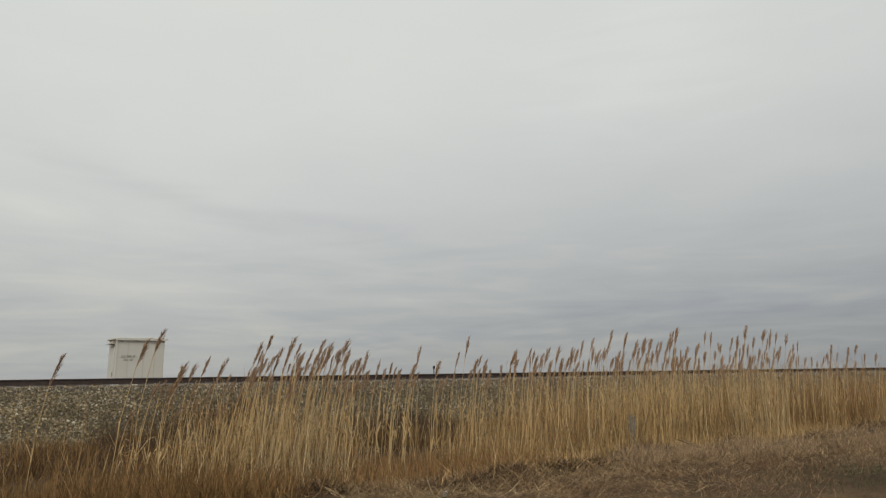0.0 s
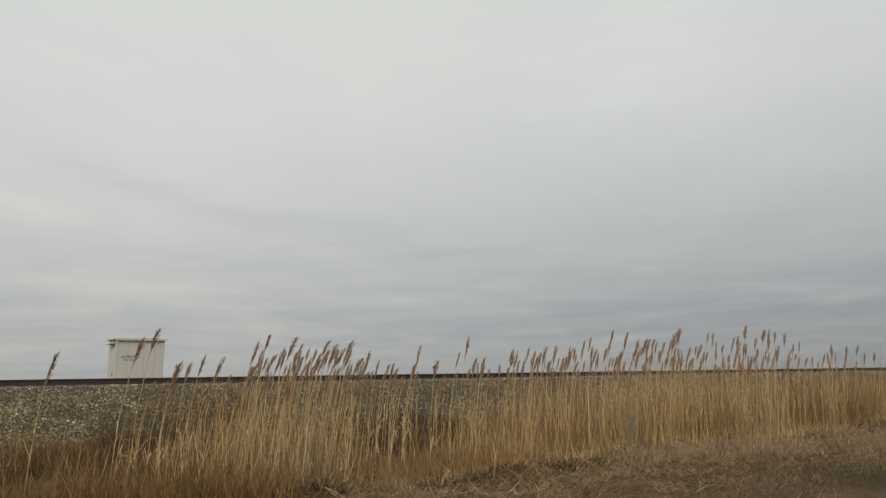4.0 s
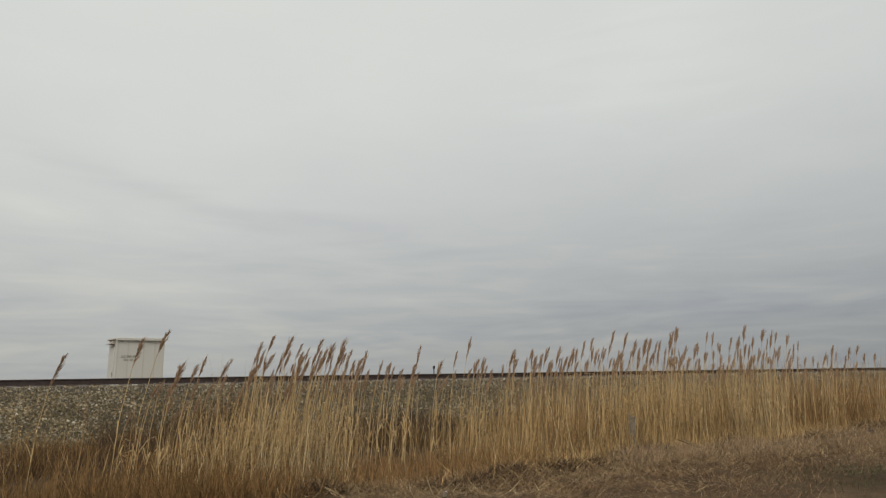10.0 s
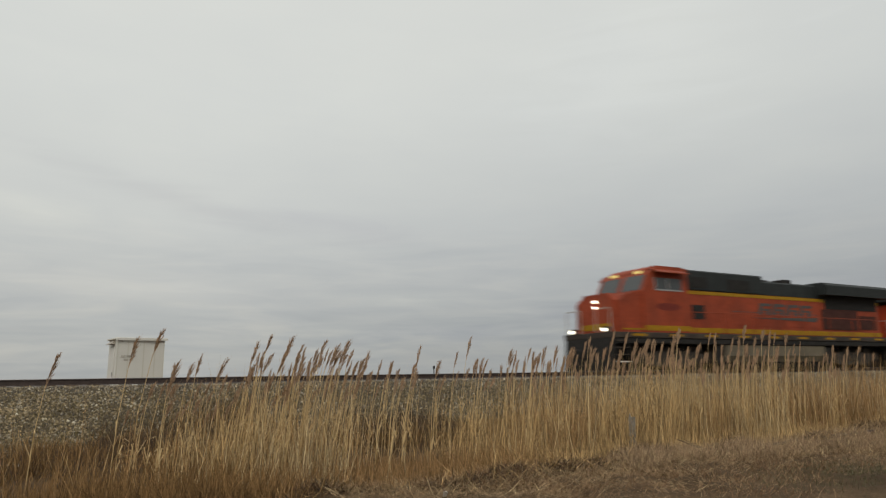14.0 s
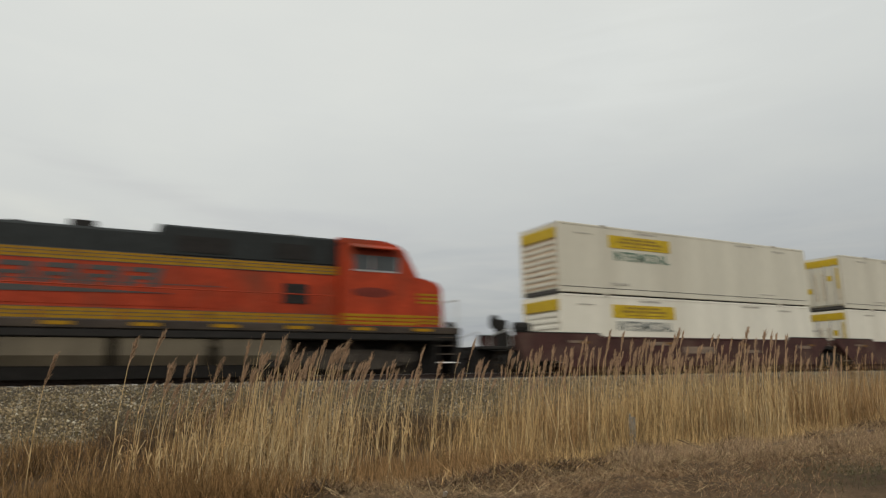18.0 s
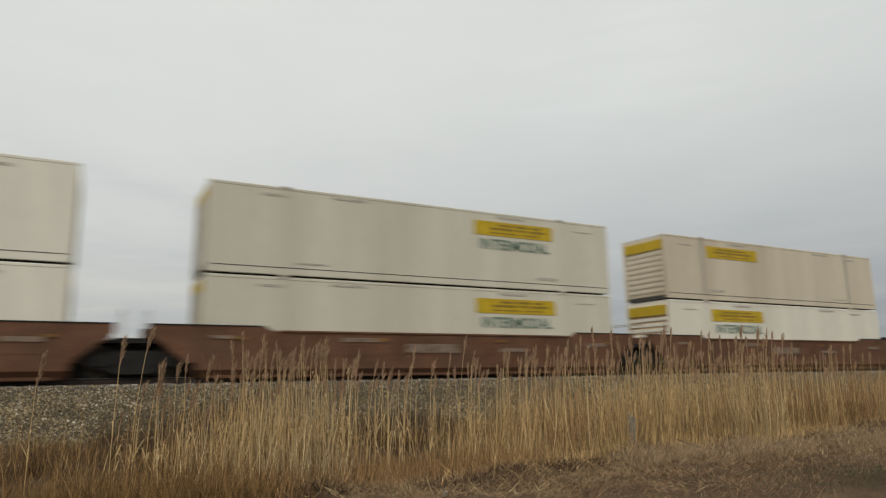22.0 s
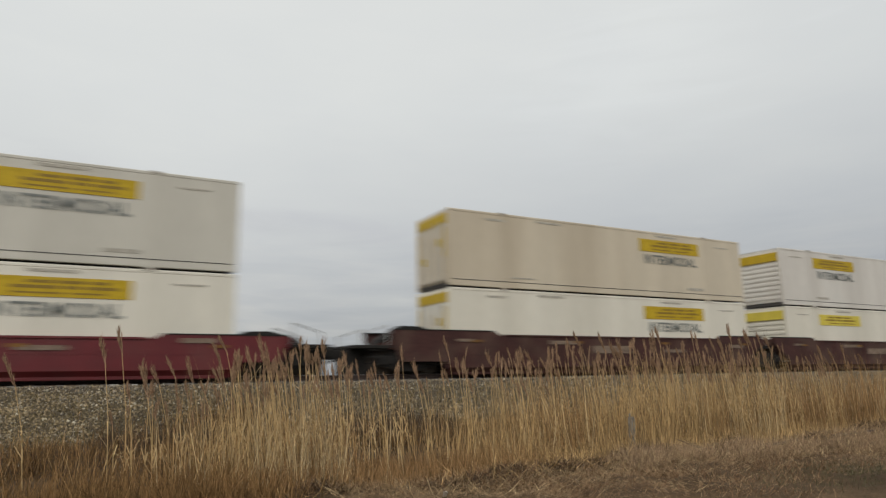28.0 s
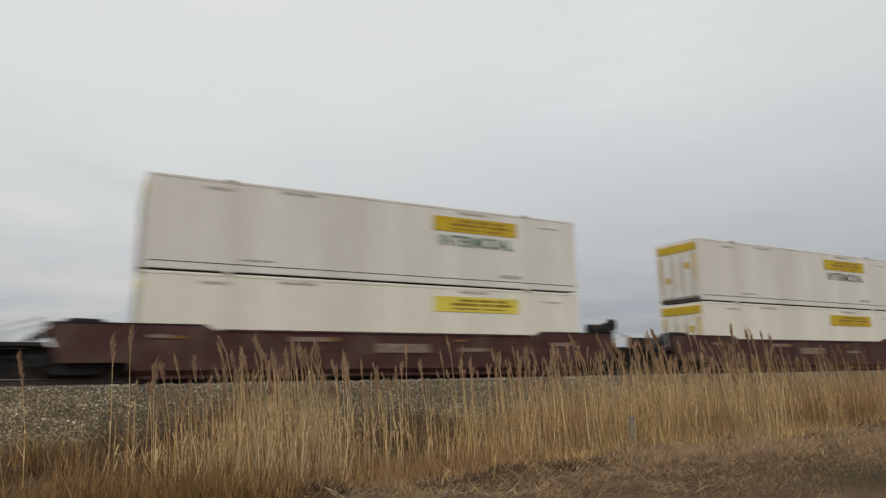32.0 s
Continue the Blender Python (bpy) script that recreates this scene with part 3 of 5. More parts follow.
    part("radiator_fan_deck", Shape().box(15.6, 19.4, -0.9, 0.9, 4.44, 4.5, 0.01), STEEL, ob)
    part("exhaust_pipe", Shape().box(stack, stack + 0.7, -0.35, 0.35, 4.30, 4.62, 0.03), BLACK, ob)
    part("air_filter_cap", Shape().box(cap, cap + 0.4, -0.4, 0.2, 4.30, 4.50, 0.03), BLACK, ob)
    if scheme == "lead":
        part("sooty_panel", Shape().box(15.2, 18.4, -0.992, -0.986, 2.0, 3.06), DEEP_ORANGE, hood, "soot-darkened panel")
    # lettering as plain slabs
    ys = (0.969, 0.978) if turned else (-0.978, -0.969)
    if scheme == "old":
        for k in range(4):
            s = Shape()
            x = 8.35 + k * 1.2
            s.box(x, x + 0.98, *ys, 3.02, 3.18).box(x, x + 0.98, *ys, 2.10, 2.26).box(x + 0.05, x + 0.36, *ys, 2.26, 2.70).box(x + 0.05, x + 0.36, *ys, 2.76, 3.02).box(x + 0.50, x + 0.86, *ys, 2.34, 2.70).box(x + 0.46, x + 0.82, *ys, 2.76, 2.96)
            part("logo_block", s, STRIPE, ob, "plain yellow slab lettering")
    else:
        way = -1 if turned else 1
        for k in range(4):
            x, s = 10.1 + k * 1.08, Shape()
            for x0, x1, z0, z1 in ((0, 0.9, 3.06, 3.20), (0, 0.26, 2.62, 3.06), (0.3, 0.9, 2.84, 2.94), (0.62, 0.9, 2.62, 2.84)):
                s.prism([(x + x0 + way * 0.3 * (z0 - 2.62), z0), (x + x1 + way * 0.3 * (z0 - 2.62), z0), (x + x1 + way * 0.3 * (z1 - 2.62), z1), (x + x0 + way * 0.3 * (z1 - 2.62), z1)], *ys)
            part("logo_block", s, SEAM, ob, "plain dark slanted lettering slab")
        part("logo_stripe", Shape().prism([(9.5, 2.46), (14.7, 2.36), (14.9, 2.58)], *ys), SEAM, ob)
    # cab and nose
    # the lead engine's windshield stands further back
    back = 0.0 if scheme == "lead" else -0.22
    cab = part("cab", Shape().prism([(1.95 + back, 1.60), (rear, 1.60), (rear, 4.34), (rear - 0.2, 4.40), (2.88 + back, 4.40), (2.60 + back, 4.33), (2.42 + back, 4.20), (1.95 + back, 3.36)], -1.50, 1.50), coat, ob, "orange operating cab")
    roof = [(2.50 + back, 4.30), (2.78 + back, 4.50), (3.1 + back, 4.58), (rear + 0.05, 4.58), (rear + 0.05, 4.36), (2.55 + back, 4.36)]
    part("cab_roof", Shape().prism(roof, -1.22, 1.22).prism([(2.62 + back, 4.36), (2.9 + back, 4.46), (rear + 0.05, 4.48), (rear + 0.05, 4.36)], -1.49, 1.49), coat, cab)
    nose = part("nose", Shape().prism([(-1.10, 1.60), (1.10, 1.60), (1.10, 2.95), (0.75, 3.30), (-0.75, 3.30), (-1.10, 2.95)], 0.62, 2.1, "x"), coat, ob, "orange wide nose")
    part("nose_side", Shape().prism([(0.70, 1.6), (2.1, 1.6), (2.1, 3.40), (1.4, 3.29), (0.92, 3.17), (0.74, 2.96)], -1.42, 1.42), coat, nose)
    part("nose_panel", Shape().box(0.60, 0.615, -0.9, 0.9, 1.75, 2.0), STRIPE, nose)
    for y in (-0.72, 0.72):
        part("windshield", Shape().prism([(1.972 + back, 3.44), (2.05 + back, 3.44), (2.43 + back, 4.13), (2.358 + back, 4.13)], y - 0.58, y + 0.58), GLASS_DARK, cab, "dark windshield pane")
    for side in (-1, 1):
        a, b = sorted((side * 1.501, side * 1.52))
        for x0, x1 in ((2.72 + back, 3.42), (3.49, rear - 0.4)):
            win = part("side_window", Shape().box(x0, x1, a, b, 3.48, 3.98), GLASS_DARK, cab, "dark sliding side window")
            part("window_frame", Shape().box(x0 - 0.04, x1 + 0.04, a, b - 0.004 if side > 0 else b, 3.42, 3.48).box(x0 - 0.04, x0, a, b, 3.48, 3.98), STEEL, win)
        a2, b2 = sorted((side * 1.501, side * 1.85))
        part("awning", Shape().prism([(side * 1.502, 4.36), (side * 1.86, 4.20), (side * 1.86, 4.16), (side * 1.502, 4.31)], 2.55, rear - 0.25, "x"), coat, cab)
        badge = [(3.42 + 0.74 * math.cos(j * math.pi / 8), 2.72 + 0.17 * math.sin(j * math.pi / 8)) for j in range(16)]
        part("cab_badge", Shape().prism(badge, *sorted((side * 1.501, side * 1.508))), BADGE, cab, "dark oval badge under the window")
        a, b = sorted((side * 1.421, side * 1.432))
        for z in ((1.70, 1.80, 1.92, 2.42, 2.56, 2.70) if scheme != "lead" else (1.70,)):
            part("nose_stripe", Shape().box(0.8, 1.94 + back, a, b, z, z + 0.07), STRIPE, nose)
        a, b = sorted((side * 1.501, side * 1.512))
        for z in ((1.64, 1.77, 1.90) if scheme != "lead" else (1.68,)):
            part("cab_stripe", Shape().box(1.97 + back, rear - 0.02, a, b, z, z + (0.09 if scheme != "lead" else 0.22)), STRIPE, cab)
        # rails and steps along the walkway
        y = side * 1.47
        s = Shape()
        for k in range(8):
            s.tube((5.0 + k * 2.0, y, 1.6), (5.0 + k * 2.0, y, 2.55), 0.018, 6)
        s.tube((4.8, y, 2.55), (19.4, y, 2.55), 0.02, 6)
        part("handrail", s, coat if scheme != "old" else BLACK, ob)
        for x0, way in ((0.25, 1), (L - 0.95, 1)):
            st = Shape()
            for k in range(4):
                st.box(x0, x0 + 0.7, min(side * 1.18, side * 1.52), max(side * 1.18, side * 1.52), 0.36 + k * 0.29, 0.40 + k * 0.29)
            st.box(x0 - 0.04, x0, min(side * 1.15, side * 1.5), max(side * 1.15, side * 1.5), 0.02, 1.36)
            st.box(x0 + 0.7, x0 + 0.74, min(side * 1.15, side * 1.5), max(side * 1.15, side * 1.5), 0.02, 1.36)
            steps = part("step_well", st, BLACK, ob)
            a, b = sorted((side * 1.521, side * 1.535))
            for k in range(4):
                part("step_edge", Shape().box(x0, x0 + 0.7, a, b, 0.36 + k * 0.29, 0.40 + k * 0.29), DUSTY_SILL if k else WHITE, steps, "dusty step edge" if k else "white lowest step edge")
    for x0 in (0.12, L - 0.12):
        for ya, yb in ((-1.4, -0.5), (0.5, 1.4)):
            s = Shape()
            for y in (ya, yb):
                s.tube((x0, y, 1.6), (x0, y, 2.61), 0.02, 6)
            s.tube((x0, ya, 2.6), (x0, yb, 2.6), 0.02, 6)
            part("end_railing", s, POST_DARK, ob)
    part("pilot", Shape().prism([(-0.05, -0.02), (0.25, -0.02), (0.3, 1.36), (0.05, 1.36)], -1.45, 1.45), BLACK, ob)
    part("rear_pilot", Shape().box(L - 0.3, L, -1.4, 1.4, -0.02, 1.36, 0.03), BLACK, ob)
    # lamps
    lit = scheme == "lead"
    for z in (2.70, 2.97):
        part("headlight", Shape().tube((0.60, 0, z), (0.55, 0, z), 0.066, 12), LAMP if lit else GLASS_DARK, ob, "lit round headlight" if lit else "")
    for y in (-1.05, 1.05):
        d = part("ditch_light", Shape().tube((0.10, y, 1.70), (0.04, y, 1.70), 0.066, 12), LAMP if lit else GLASS_DARK, ob, "lit ditch light" if lit else "")
        part("lamp_housing", Shape().box(0.101, 0.3, y - 0.13, y + 0.13, 1.60, 1.83, 0.02), BLACK, d)
    for y in (-0.75, 0.75):
        part("number_board", Shape().box(2.44 + back, 2.6 + back, y - 0.22, y + 0.22, 4.22, 4.34, 0.01), LAMP_SOFT if lit else GREY_INK, cab)
    part("horn", Shape().tube((6.2, 0.2, 4.66), (5.7, 0.2, 4.68), 0.05, 8, 0.1).tube((6.1, 0.2, 4.5), (6.1, 0.2, 4.66), 0.04), STEEL, ob)
    # tank, reservoirs, trucks
    tank = [(-1.44, 1.10), (1.44, 1.10), (1.44, 0.62), (1.26, 0.34), (-1.26, 0.34), (-1.44, 0.62)]
    part("tank_skid", Shape().prism([(-1.24, 0.338), (1.24, 0.338), (1.12, -0.02), (-1.12, -0.02)], 6.6, 14.5, "x"), BLACK, ob)
    if turned:
        for x0, x1 in ((6.3, 8.3), (8.6, 11.0), (11.3, 13.9)):
            part("fuel_tank", Shape().prism(tank, x0, x1, "x"), tank_paint, ob, "dusty tan fuel tank section")
    else:
        part("fuel_tank", Shape().prism(tank, 7.0, 14.4, "x"), tank_paint, ob, "dusty tan fuel tank")
    for side in (-1, 1):
        part("air_reservoir", Shape().tube((7.2, side * 1.2, 1.0), (10.2, side * 1.2, 1.0), 0.16, 12), tank_paint, ob)
    for x0, x1 in ((6.35, 6.9), (14.5, 15.1)):
        part("equipment_box", Shape().box(x0, x1, -1.35, 1.35, 0.25, 1.1, 0.03), BLACK, ob)
    for x in (3.9, 17.3):
        truck(ob, x, 0.53, 3, uu(0) if not turned else u, 1.85)
    coupler(ob, 0.0, -1)
    coupler(ob, L, 1)


CAR_WHEEL = 0.46


def well_car(start, boxes, paint, kind, label, stand=True):
    """An articulated double-stack car. boxes: where each container begins, measured like start. kind: 'well' has raised ends, 'low' a straight sill."""
    ob = thing("well_car", label, "well car", group="double-stack cars")
    MOVING.append((ob, train_rows(start)))
    end = boxes[-1] + 16.15 + 2.95
    joints = [(a + 16.15 + b) / 2 for a, b in zip(boxes, boxes[1:])]
    low, high = (1.36, 1.50) if kind == "well" else ((1.06, 1.06) if kind == "low" else (1.10, 1.22))
    for i, b in enumerate(boxes):
        first, last = i == 0, i == len(boxes) - 1
        x0 = (b - 2.2 if first else joints[i - 1] + 0.30) - start
        x1 = (b + 16.15 + 1.7 if last else joints[i] - 0.55) - start
        c0, c1 = b - start, b + 16.15 - start
        lift = 0.42
        for side in (-1, 1):
            ya, yb = sorted((side * 1.20, side * 1.36))
            e0, e1 = (0.35 if first else 1.05), (0.35 if last else 1.05)
            prof = [(x0 + e0, lift), (max(c0 - 0.1, x0 + e0 + 0.05), lift), (max(c0 + 0.05, x0 + e0 + 0.2), 0.64), (min(c1 - 0.05, x1 - e1 - 0.2), 0.64), (min(c1 + 0.1, x1 - e1 - 0.05), lift), (x1 - e1, lift), (x1, low - 0.1), (x1, high), (c1 - 2.0, high), (c1 - 2.3, low), (c0 + 2.2, low), (c0 + 1.9, high), (x0, high), (x0, low - 0.1)]
            sill = part("side_sill", Shape().prism(prof, ya, yb), paint, ob)
            yc, yd = sorted((side * 1.361, side * 1.385))
            web = [(side * 1.352, 0.66), (side * 1.303, 0.66), (side * 1.303, 0.2), (side * 1.10, -0.02), (side * 1.16, -0.02), (side * 1.352, 0.2)]
            part("lower_web", Shape().prism(web, c0 - 0.13, c1 + 0.13, "x"), paint, sill)
            if kind == "low":
                part("dark_groove", Shape().box(c0 - 1.5, c1 + 1.2, *sorted((side * 1.361, side * 1.372)), 0.90, 0.955), BLACK, sill)
            part("top_chord", Shape().box(c0 + 2.3, c1 - 2.4, min(side * 1.16, side * 1.40), max(side * 1.16, side * 1.40), low - 0.03, low + 0.04, 0.01), BLACK if kind == "low" else paint, sill)
            part("end_cap_plate", Shape().box(x0, c0 + 1.9, min(side * 1.1, side * 1.38), max(side * 1.1, side * 1.38), high, high + 0.035), BLACK, sill)
            part("end_cap_plate", Shape().box(c1 - 2.0, x1, min(side * 1.1, side * 1.38), max(side * 1.1, side * 1.38), high, high + 0.035), BLACK, sill)
            part("lower_chord", Shape().box(c0 + 0.2, c1 - 0.2, min(side * 1.04, side * 1.22), max(side * 1.04, side * 1.22), -0.05, 0.08, 0.01), paint if kind != "low" else BLACK, sill)
            if side < 0:
                for k in range(12):
                    x = c0 + 1.0 + k * 1.28
                    part("stiffener", Shape().box(x, x + 0.07, yc, yd, 0.67, low - 0.05), paint, sill)
                rng = random.Random(int(b * 10))
                for x, w, z, h in ((c0 + 0.3, 0.75, 1.12, 0.10), (c0 + 4.4, 1.5, 1.06, 0.14), (c0 + 7.0 + rng.uniform(-0.6, 0.6), 2.0, 0.72, 0.30), (c1 - 5.6, 1.2, 0.76, 0.13), (c1 - 1.5, 1.0, 0.98, 0.14)):
                    if kind != "low" or rng.random() < 0.35:
                        part("stencil_bar", Shape().box(x, x + w, -1.394, -1.387, z, z + h), GREY_BAR, sill)
                for x in (c0 + 0.9, c0 + 5.6, c0 + 10.4, c1 - 0.6):
                    part("reflector", Shape().box(x, x + 0.42, -1.395, -1.387, low - 0.26, low - 0.17), OCHRE, sill, "orange reflector strip")
        s = Shape()
        for k in range(6):
            x = c0 + 1.2 + k * 2.7
            s.box(x, x + 0.25, -1.2, 1.2, 0.12, 0.22)
        part("well_floor", s, BLACK, ob)
        part("bulkhead", Shape().box(c0 - 0.35, c0 - 0.2, -1.2, 1.2, lift, high - 0.02, 0.01), paint, ob)
        part("bulkhead", Shape().box(c1 + 0.2, c1 + 0.35, -1.2, 1.2, lift, high - 0.02, 0.01), paint, ob)
        for x in (c0 + 2.6, c1 - 2.9):
            if kind == "low":
                part("box_guide", Shape().prism([(x, 1.06), (x + 0.75, 1.06), (x + 0.6, 1.2), (x + 0.15, 1.2)], -1.40, -1.28), OCHRE, ob)
    # end platforms, brake gear, railings
    for x, way in ((boxes[0] - 2.2 - start, -1), (boxes[-1] + 16.15 + 1.7 - start, 1)):
        a, b = sorted((x, x + way * 1.42))
        # the narrow lower box is added to shut out sky beneath the deck
        deck = part("end_platform", Shape().box(a, b, -1.25, 1.25, 0.86, 0.98, 0.02).box(min(a, x - way * 1.9), max(b, x - way * 1.9), -0.6, 0.6, -0.1, 0.86, 0.02), BLACK, ob)
        for y in (-1.2, 1.2):
            s = Shape().tube((x + way * 0.15, y, 0.95), (x + way * 0.15, y, 1.66), 0.025, 6).tube((x + way * 1.1, y, 0.95), (x + way * 1.1, y, 1.36), 0.025, 6)
            s.tube((x + way * 0.13, y, 1.66), (x + way * 1.12, y, 1.35), 0.02, 6)
            part("grab_iron", s, STEEL, deck)
        if kind != "low" and (stand if way < 0 else paint is MAROON):
            w = part("brake_stand", Shape().box(*sorted((x + way * 0.02, x + way * 0.42)), -0.95, -0.5, 0.98, 1.55, 0.03).box(*sorted((x + way * 0.06, x + way * 0.48)), -0.9, -0.55, 1.552, 2.0, 0.05), BLACK, deck)
            part("brake_wheel", Shape().tube((x + way * 0.49, -0.7, 1.92), (x + way * 0.60, -0.7, 1.92), 0.27, 14), BLACK, w)
            part("brake_reservoir", Shape().tube((x - way * 0.9, -0.9, high + 0.22), (x - way * 0.25, -0.9, high + 0.22), 0.20, 10), BLACK, deck)
        elif kind != "low":
            part("brake_reservoir", Shape().prism([(x - way * 1.5, high + 0.036), (x + way * 0.55, 0.99), (x + way * 0.35, 1.18), (x - way * 0.5, high + 0.17), (x - way * 1.3, high + 0.15)], -1.0, -0.4), BLACK, deck, "dark sloping brake gear")
        else:
            part("walkway_grating", Shape().box(min(x, x - way * 1.2), max(x, x - way * 1.2), -1.2, 1.2, 1.16, 1.2), BLACK, deck)
        st = Shape()
        for k in range(3):
            st.box(x + way * 0.7 - 0.25, x + way * 0.7 + 0.25, -1.32, -1.26, 0.35 + 0.22 * k, 0.38 + 0.22 * k)
        part("ladder", st, BLACK, deck)
    for x in joints:
        s = Shape()
        for dx in (-0.35, 0.35):
            for y in (-0.9, 0.9):
                s.tube((x - start + dx, y, 0.9), (x - start + dx, y, 1.95), 0.013, 6)
            s.tube((x - start + dx, -0.9, 1.95), (x - start + dx, 0.9, 1.95), 0.013, 6)
        part("joint_railing", s, POST_DARK, ob, "thin grey railing over the articulated joint")
        # its box reaching below the rail head is added to hide the sky there
        part("articulated_joint", Shape().box(x - start - 1.75, x - start + 1.75, -0.62, 0.62, -0.1, 0.98, 0.03).prism([(x - start - 0.95, 0.98), (x - start + 0.95, 0.98), (x - start + 0.5, 1.12), (x - start - 0.5, 1.12)], -1.1, 1.1), BLACK, ob)
    for x in [boxes[0] - 1.5] + joints + [boxes[-1] + 16.15 + 1.2]:
        truck(ob, x - start, CAR_WHEEL, 2, start, 0.9)
    coupler(ob, boxes[0] - 3.45 - start, -1)
    coupler(ob, end - 0.05 - start, 1)


# word cut once as a mesh
def word_mesh(text, length, mat):
    c = bpy.data.curves.new("lettering", "FONT")
    c.body, c.extrude, c.size, c.offset = text, 0.004, 1.0, 0.022
    ob = bpy.data.objects.new("lettering", c)
    scene.collection.objects.link(ob)
    bpy.context.view_layer.update()
    me = bpy.data.meshes.new_from_object(ob.evaluated_get(bpy.context.evaluated_depsgraph_get()))
    bpy.data.objects.remove(ob)
    xs = [v.co.x for v in me.vertices]
    ys = [v.co.y for v in me.vertices]
    k = length / (max(xs) - min(xs))
    h = 0.41 / (max(ys) - min(ys))
    for v in me.vertices:
        v.co = ((v.co.x - min(xs)) * k, (v.co.y - min(ys)) * h, v.co.z)
    me.materials.clear()
    me.materials.append(mat)
    return me


WORDS = {"green": word_mesh("INTERMODAL", 3.2, GREEN_INK), "grey": word_mesh("INTERMODAL", 3.2, GREY_INK)}
CACHE = {}


def cached(key, make):
    if key not in CACHE:
        CACHE[key] = make()
    return CACHE[key]


def container(u, z0, front_left, paint, word, label, panel=None, ribbed=False, grimy=(), rusty=False):
    """A 53-foot box. Its yellow panel and corrugated wall are at the front, its doors at the back."""
    L, W, H = 16.15, 2.59, 2.88
    h = W / 2
    ob = thing("container", label, "container", group="stacked containers")
    MOVING.append((ob, [(t, m @ pose(0, 0, z0)) for t, m in train_rows(u)]))
    panel = panel or YELLOW
    pn = paint.name
    X = (lambda x: x) if front_left else (lambda x: L - x)

    def bx(s, x0, x1, *rest):
        a, b = sorted((X(x0), X(x1)))
        return s.box(a, b, *rest)

    def p(name, key, make, mat, parent=ob, label=""):
        return part(name, cached((name, key, front_left, mat.name), lambda: make().mesh(name, mat)), mat, parent, label)
    p("body", "b", lambda: bx(Shape(), 0.06, L - 0.05, -h + 0.012, h - 0.012, 0.13, H - 0.03, 0.01), paint)
    for k, y in (("n", -1), ("f", 1)):
        a, b = sorted((y * h, y * (h - 0.09)))
        p("top_rail", k, lambda: bx(Shape(), 0, L, a, b, H - 0.10, H, 0.015), paint)
        p("bottom_rail", k, lambda: bx(Shape(), 0, L, a, b, -0.02, 0.20, 0.015), paint)
        for x in (0.0, 2.35, L - 2.55, L - 0.16):
            wide = 0.16 if x in (0.0, L - 0.16) else 0.20
            p("post", (k, x), lambda: bx(Shape(), x, x + wide, *sorted((y * (h - 0.004), y * (h - 0.07))), 0.2, H - 0.1, 0.006), POST_DARK if x in grimy else paint)
            if 1 < x < 15:
                p("stacking_casting", (k, x), lambda: bx(Shape(), x - 0.02, x + 0.26, *sorted((y * (h + 0.012), y * (h - 0.1))), H - 0.06, H + 0.03, 0.01), POST_DARK)
                p("lower_casting", (k, x), lambda: bx(Shape(), x - 0.02, x + 0.26, *sorted((y * (h + 0.012), y * (h - 0.1))), -0.06, 0.10, 0.01), paint)
    p("roof", "r", lambda: bx(Shape(), 0.05, L - 0.05, -h + 0.09, h - 0.09, H - 0.03, H - 0.008), BOX_GREY)
    p("underframe", "u", lambda: bx(Shape(), 0.1, L - 0.1, -h + 0.12, h - 0.12, -0.02, 0.13), SEAM)
    p("rail_seam", "s", lambda: bx(Shape(), 0.16, L - 0.16, -h - 0.003, -h + 0.03, 0.205, 0.228), SEAM)
    for x, w, z in ((0.9, 0.9, 2.45), (2.75, 1.0, 0.36), (13.6, 0.9, 2.55), (12.3, 1.1, 0.36), (4.3, 1.2, 2.66), (10.9, 1.2, 2.66)):
        p("stencil_bar", x, lambda: bx(Shape(), x, x + w, -h - 0.002, -h + 0.02, z, z + (0.05, 0.085, 0.11)[int(x) % 3]), PALE_STENCIL)
    if ribbed:
        for k in range(26):
            x = 2.7 + k * 0.42
            p("side_rib", k, lambda: bx(Shape(), x, x + 0.10, -h + 0.001, -h + 0.03, 0.24, H - 0.12, 0.008), paint)
        p("dark_top_rail", "d", lambda: bx(Shape(), 0, L, -h - 0.008, -h + 0.05, H - 0.13, H + 0.004), POST_DARK)
        for k in range(14):
            p("bottom_bracket", k, lambda: bx(Shape(), 1.2 + k, 1.5 + k, -h - 0.004, -h + 0.03, 0.10, 0.16), SEAM)
    # yellow panel with illegible lettering bars, and the word under it
    lab = p("sign_panel", "l", lambda: bx(Shape(), 2.75 if front_left else 2.9, 6.35 if front_left else 6.55, -h - 0.006, -h + 0.02, 1.97, 2.52), panel, ob, "yellow sign panel with worn lettering")
    for k, (x, w, z) in enumerate(((3.5, 0.45, 2.35), (4.05, 0.7, 2.35), (4.85, 0.65, 2.35), (3.25, 0.85, 2.20), (4.2, 0.4, 2.20), (4.7, 1.15, 2.20), (3.55, 0.9, 2.06), (4.6, 1.2, 2.06))):
        p("lettering_bar", k, lambda: bx(Shape(), x, x + w, -h - 0.010, -h - 0.004, z, z + (0.085, 0.085, 0.085, 0.09, 0.09, 0.09, 0.05, 0.05)[k]), BROWN_BAR, lab)
    if word:
        x0 = 3.0 if front_left else L - 6.3
        part("lettering", WORDS[word], GREEN_INK, ob, "word INTERMODAL in dark capitals", at=pose(x0, -h - 0.003, 1.43, 90))
    # front wall: yellow header over horizontal corrugation
    p("front_header", "h", lambda: bx(Shape(), -0.02, 0.05, -h + 0.16, h - 0.16, 2.22, 2.66), panel)
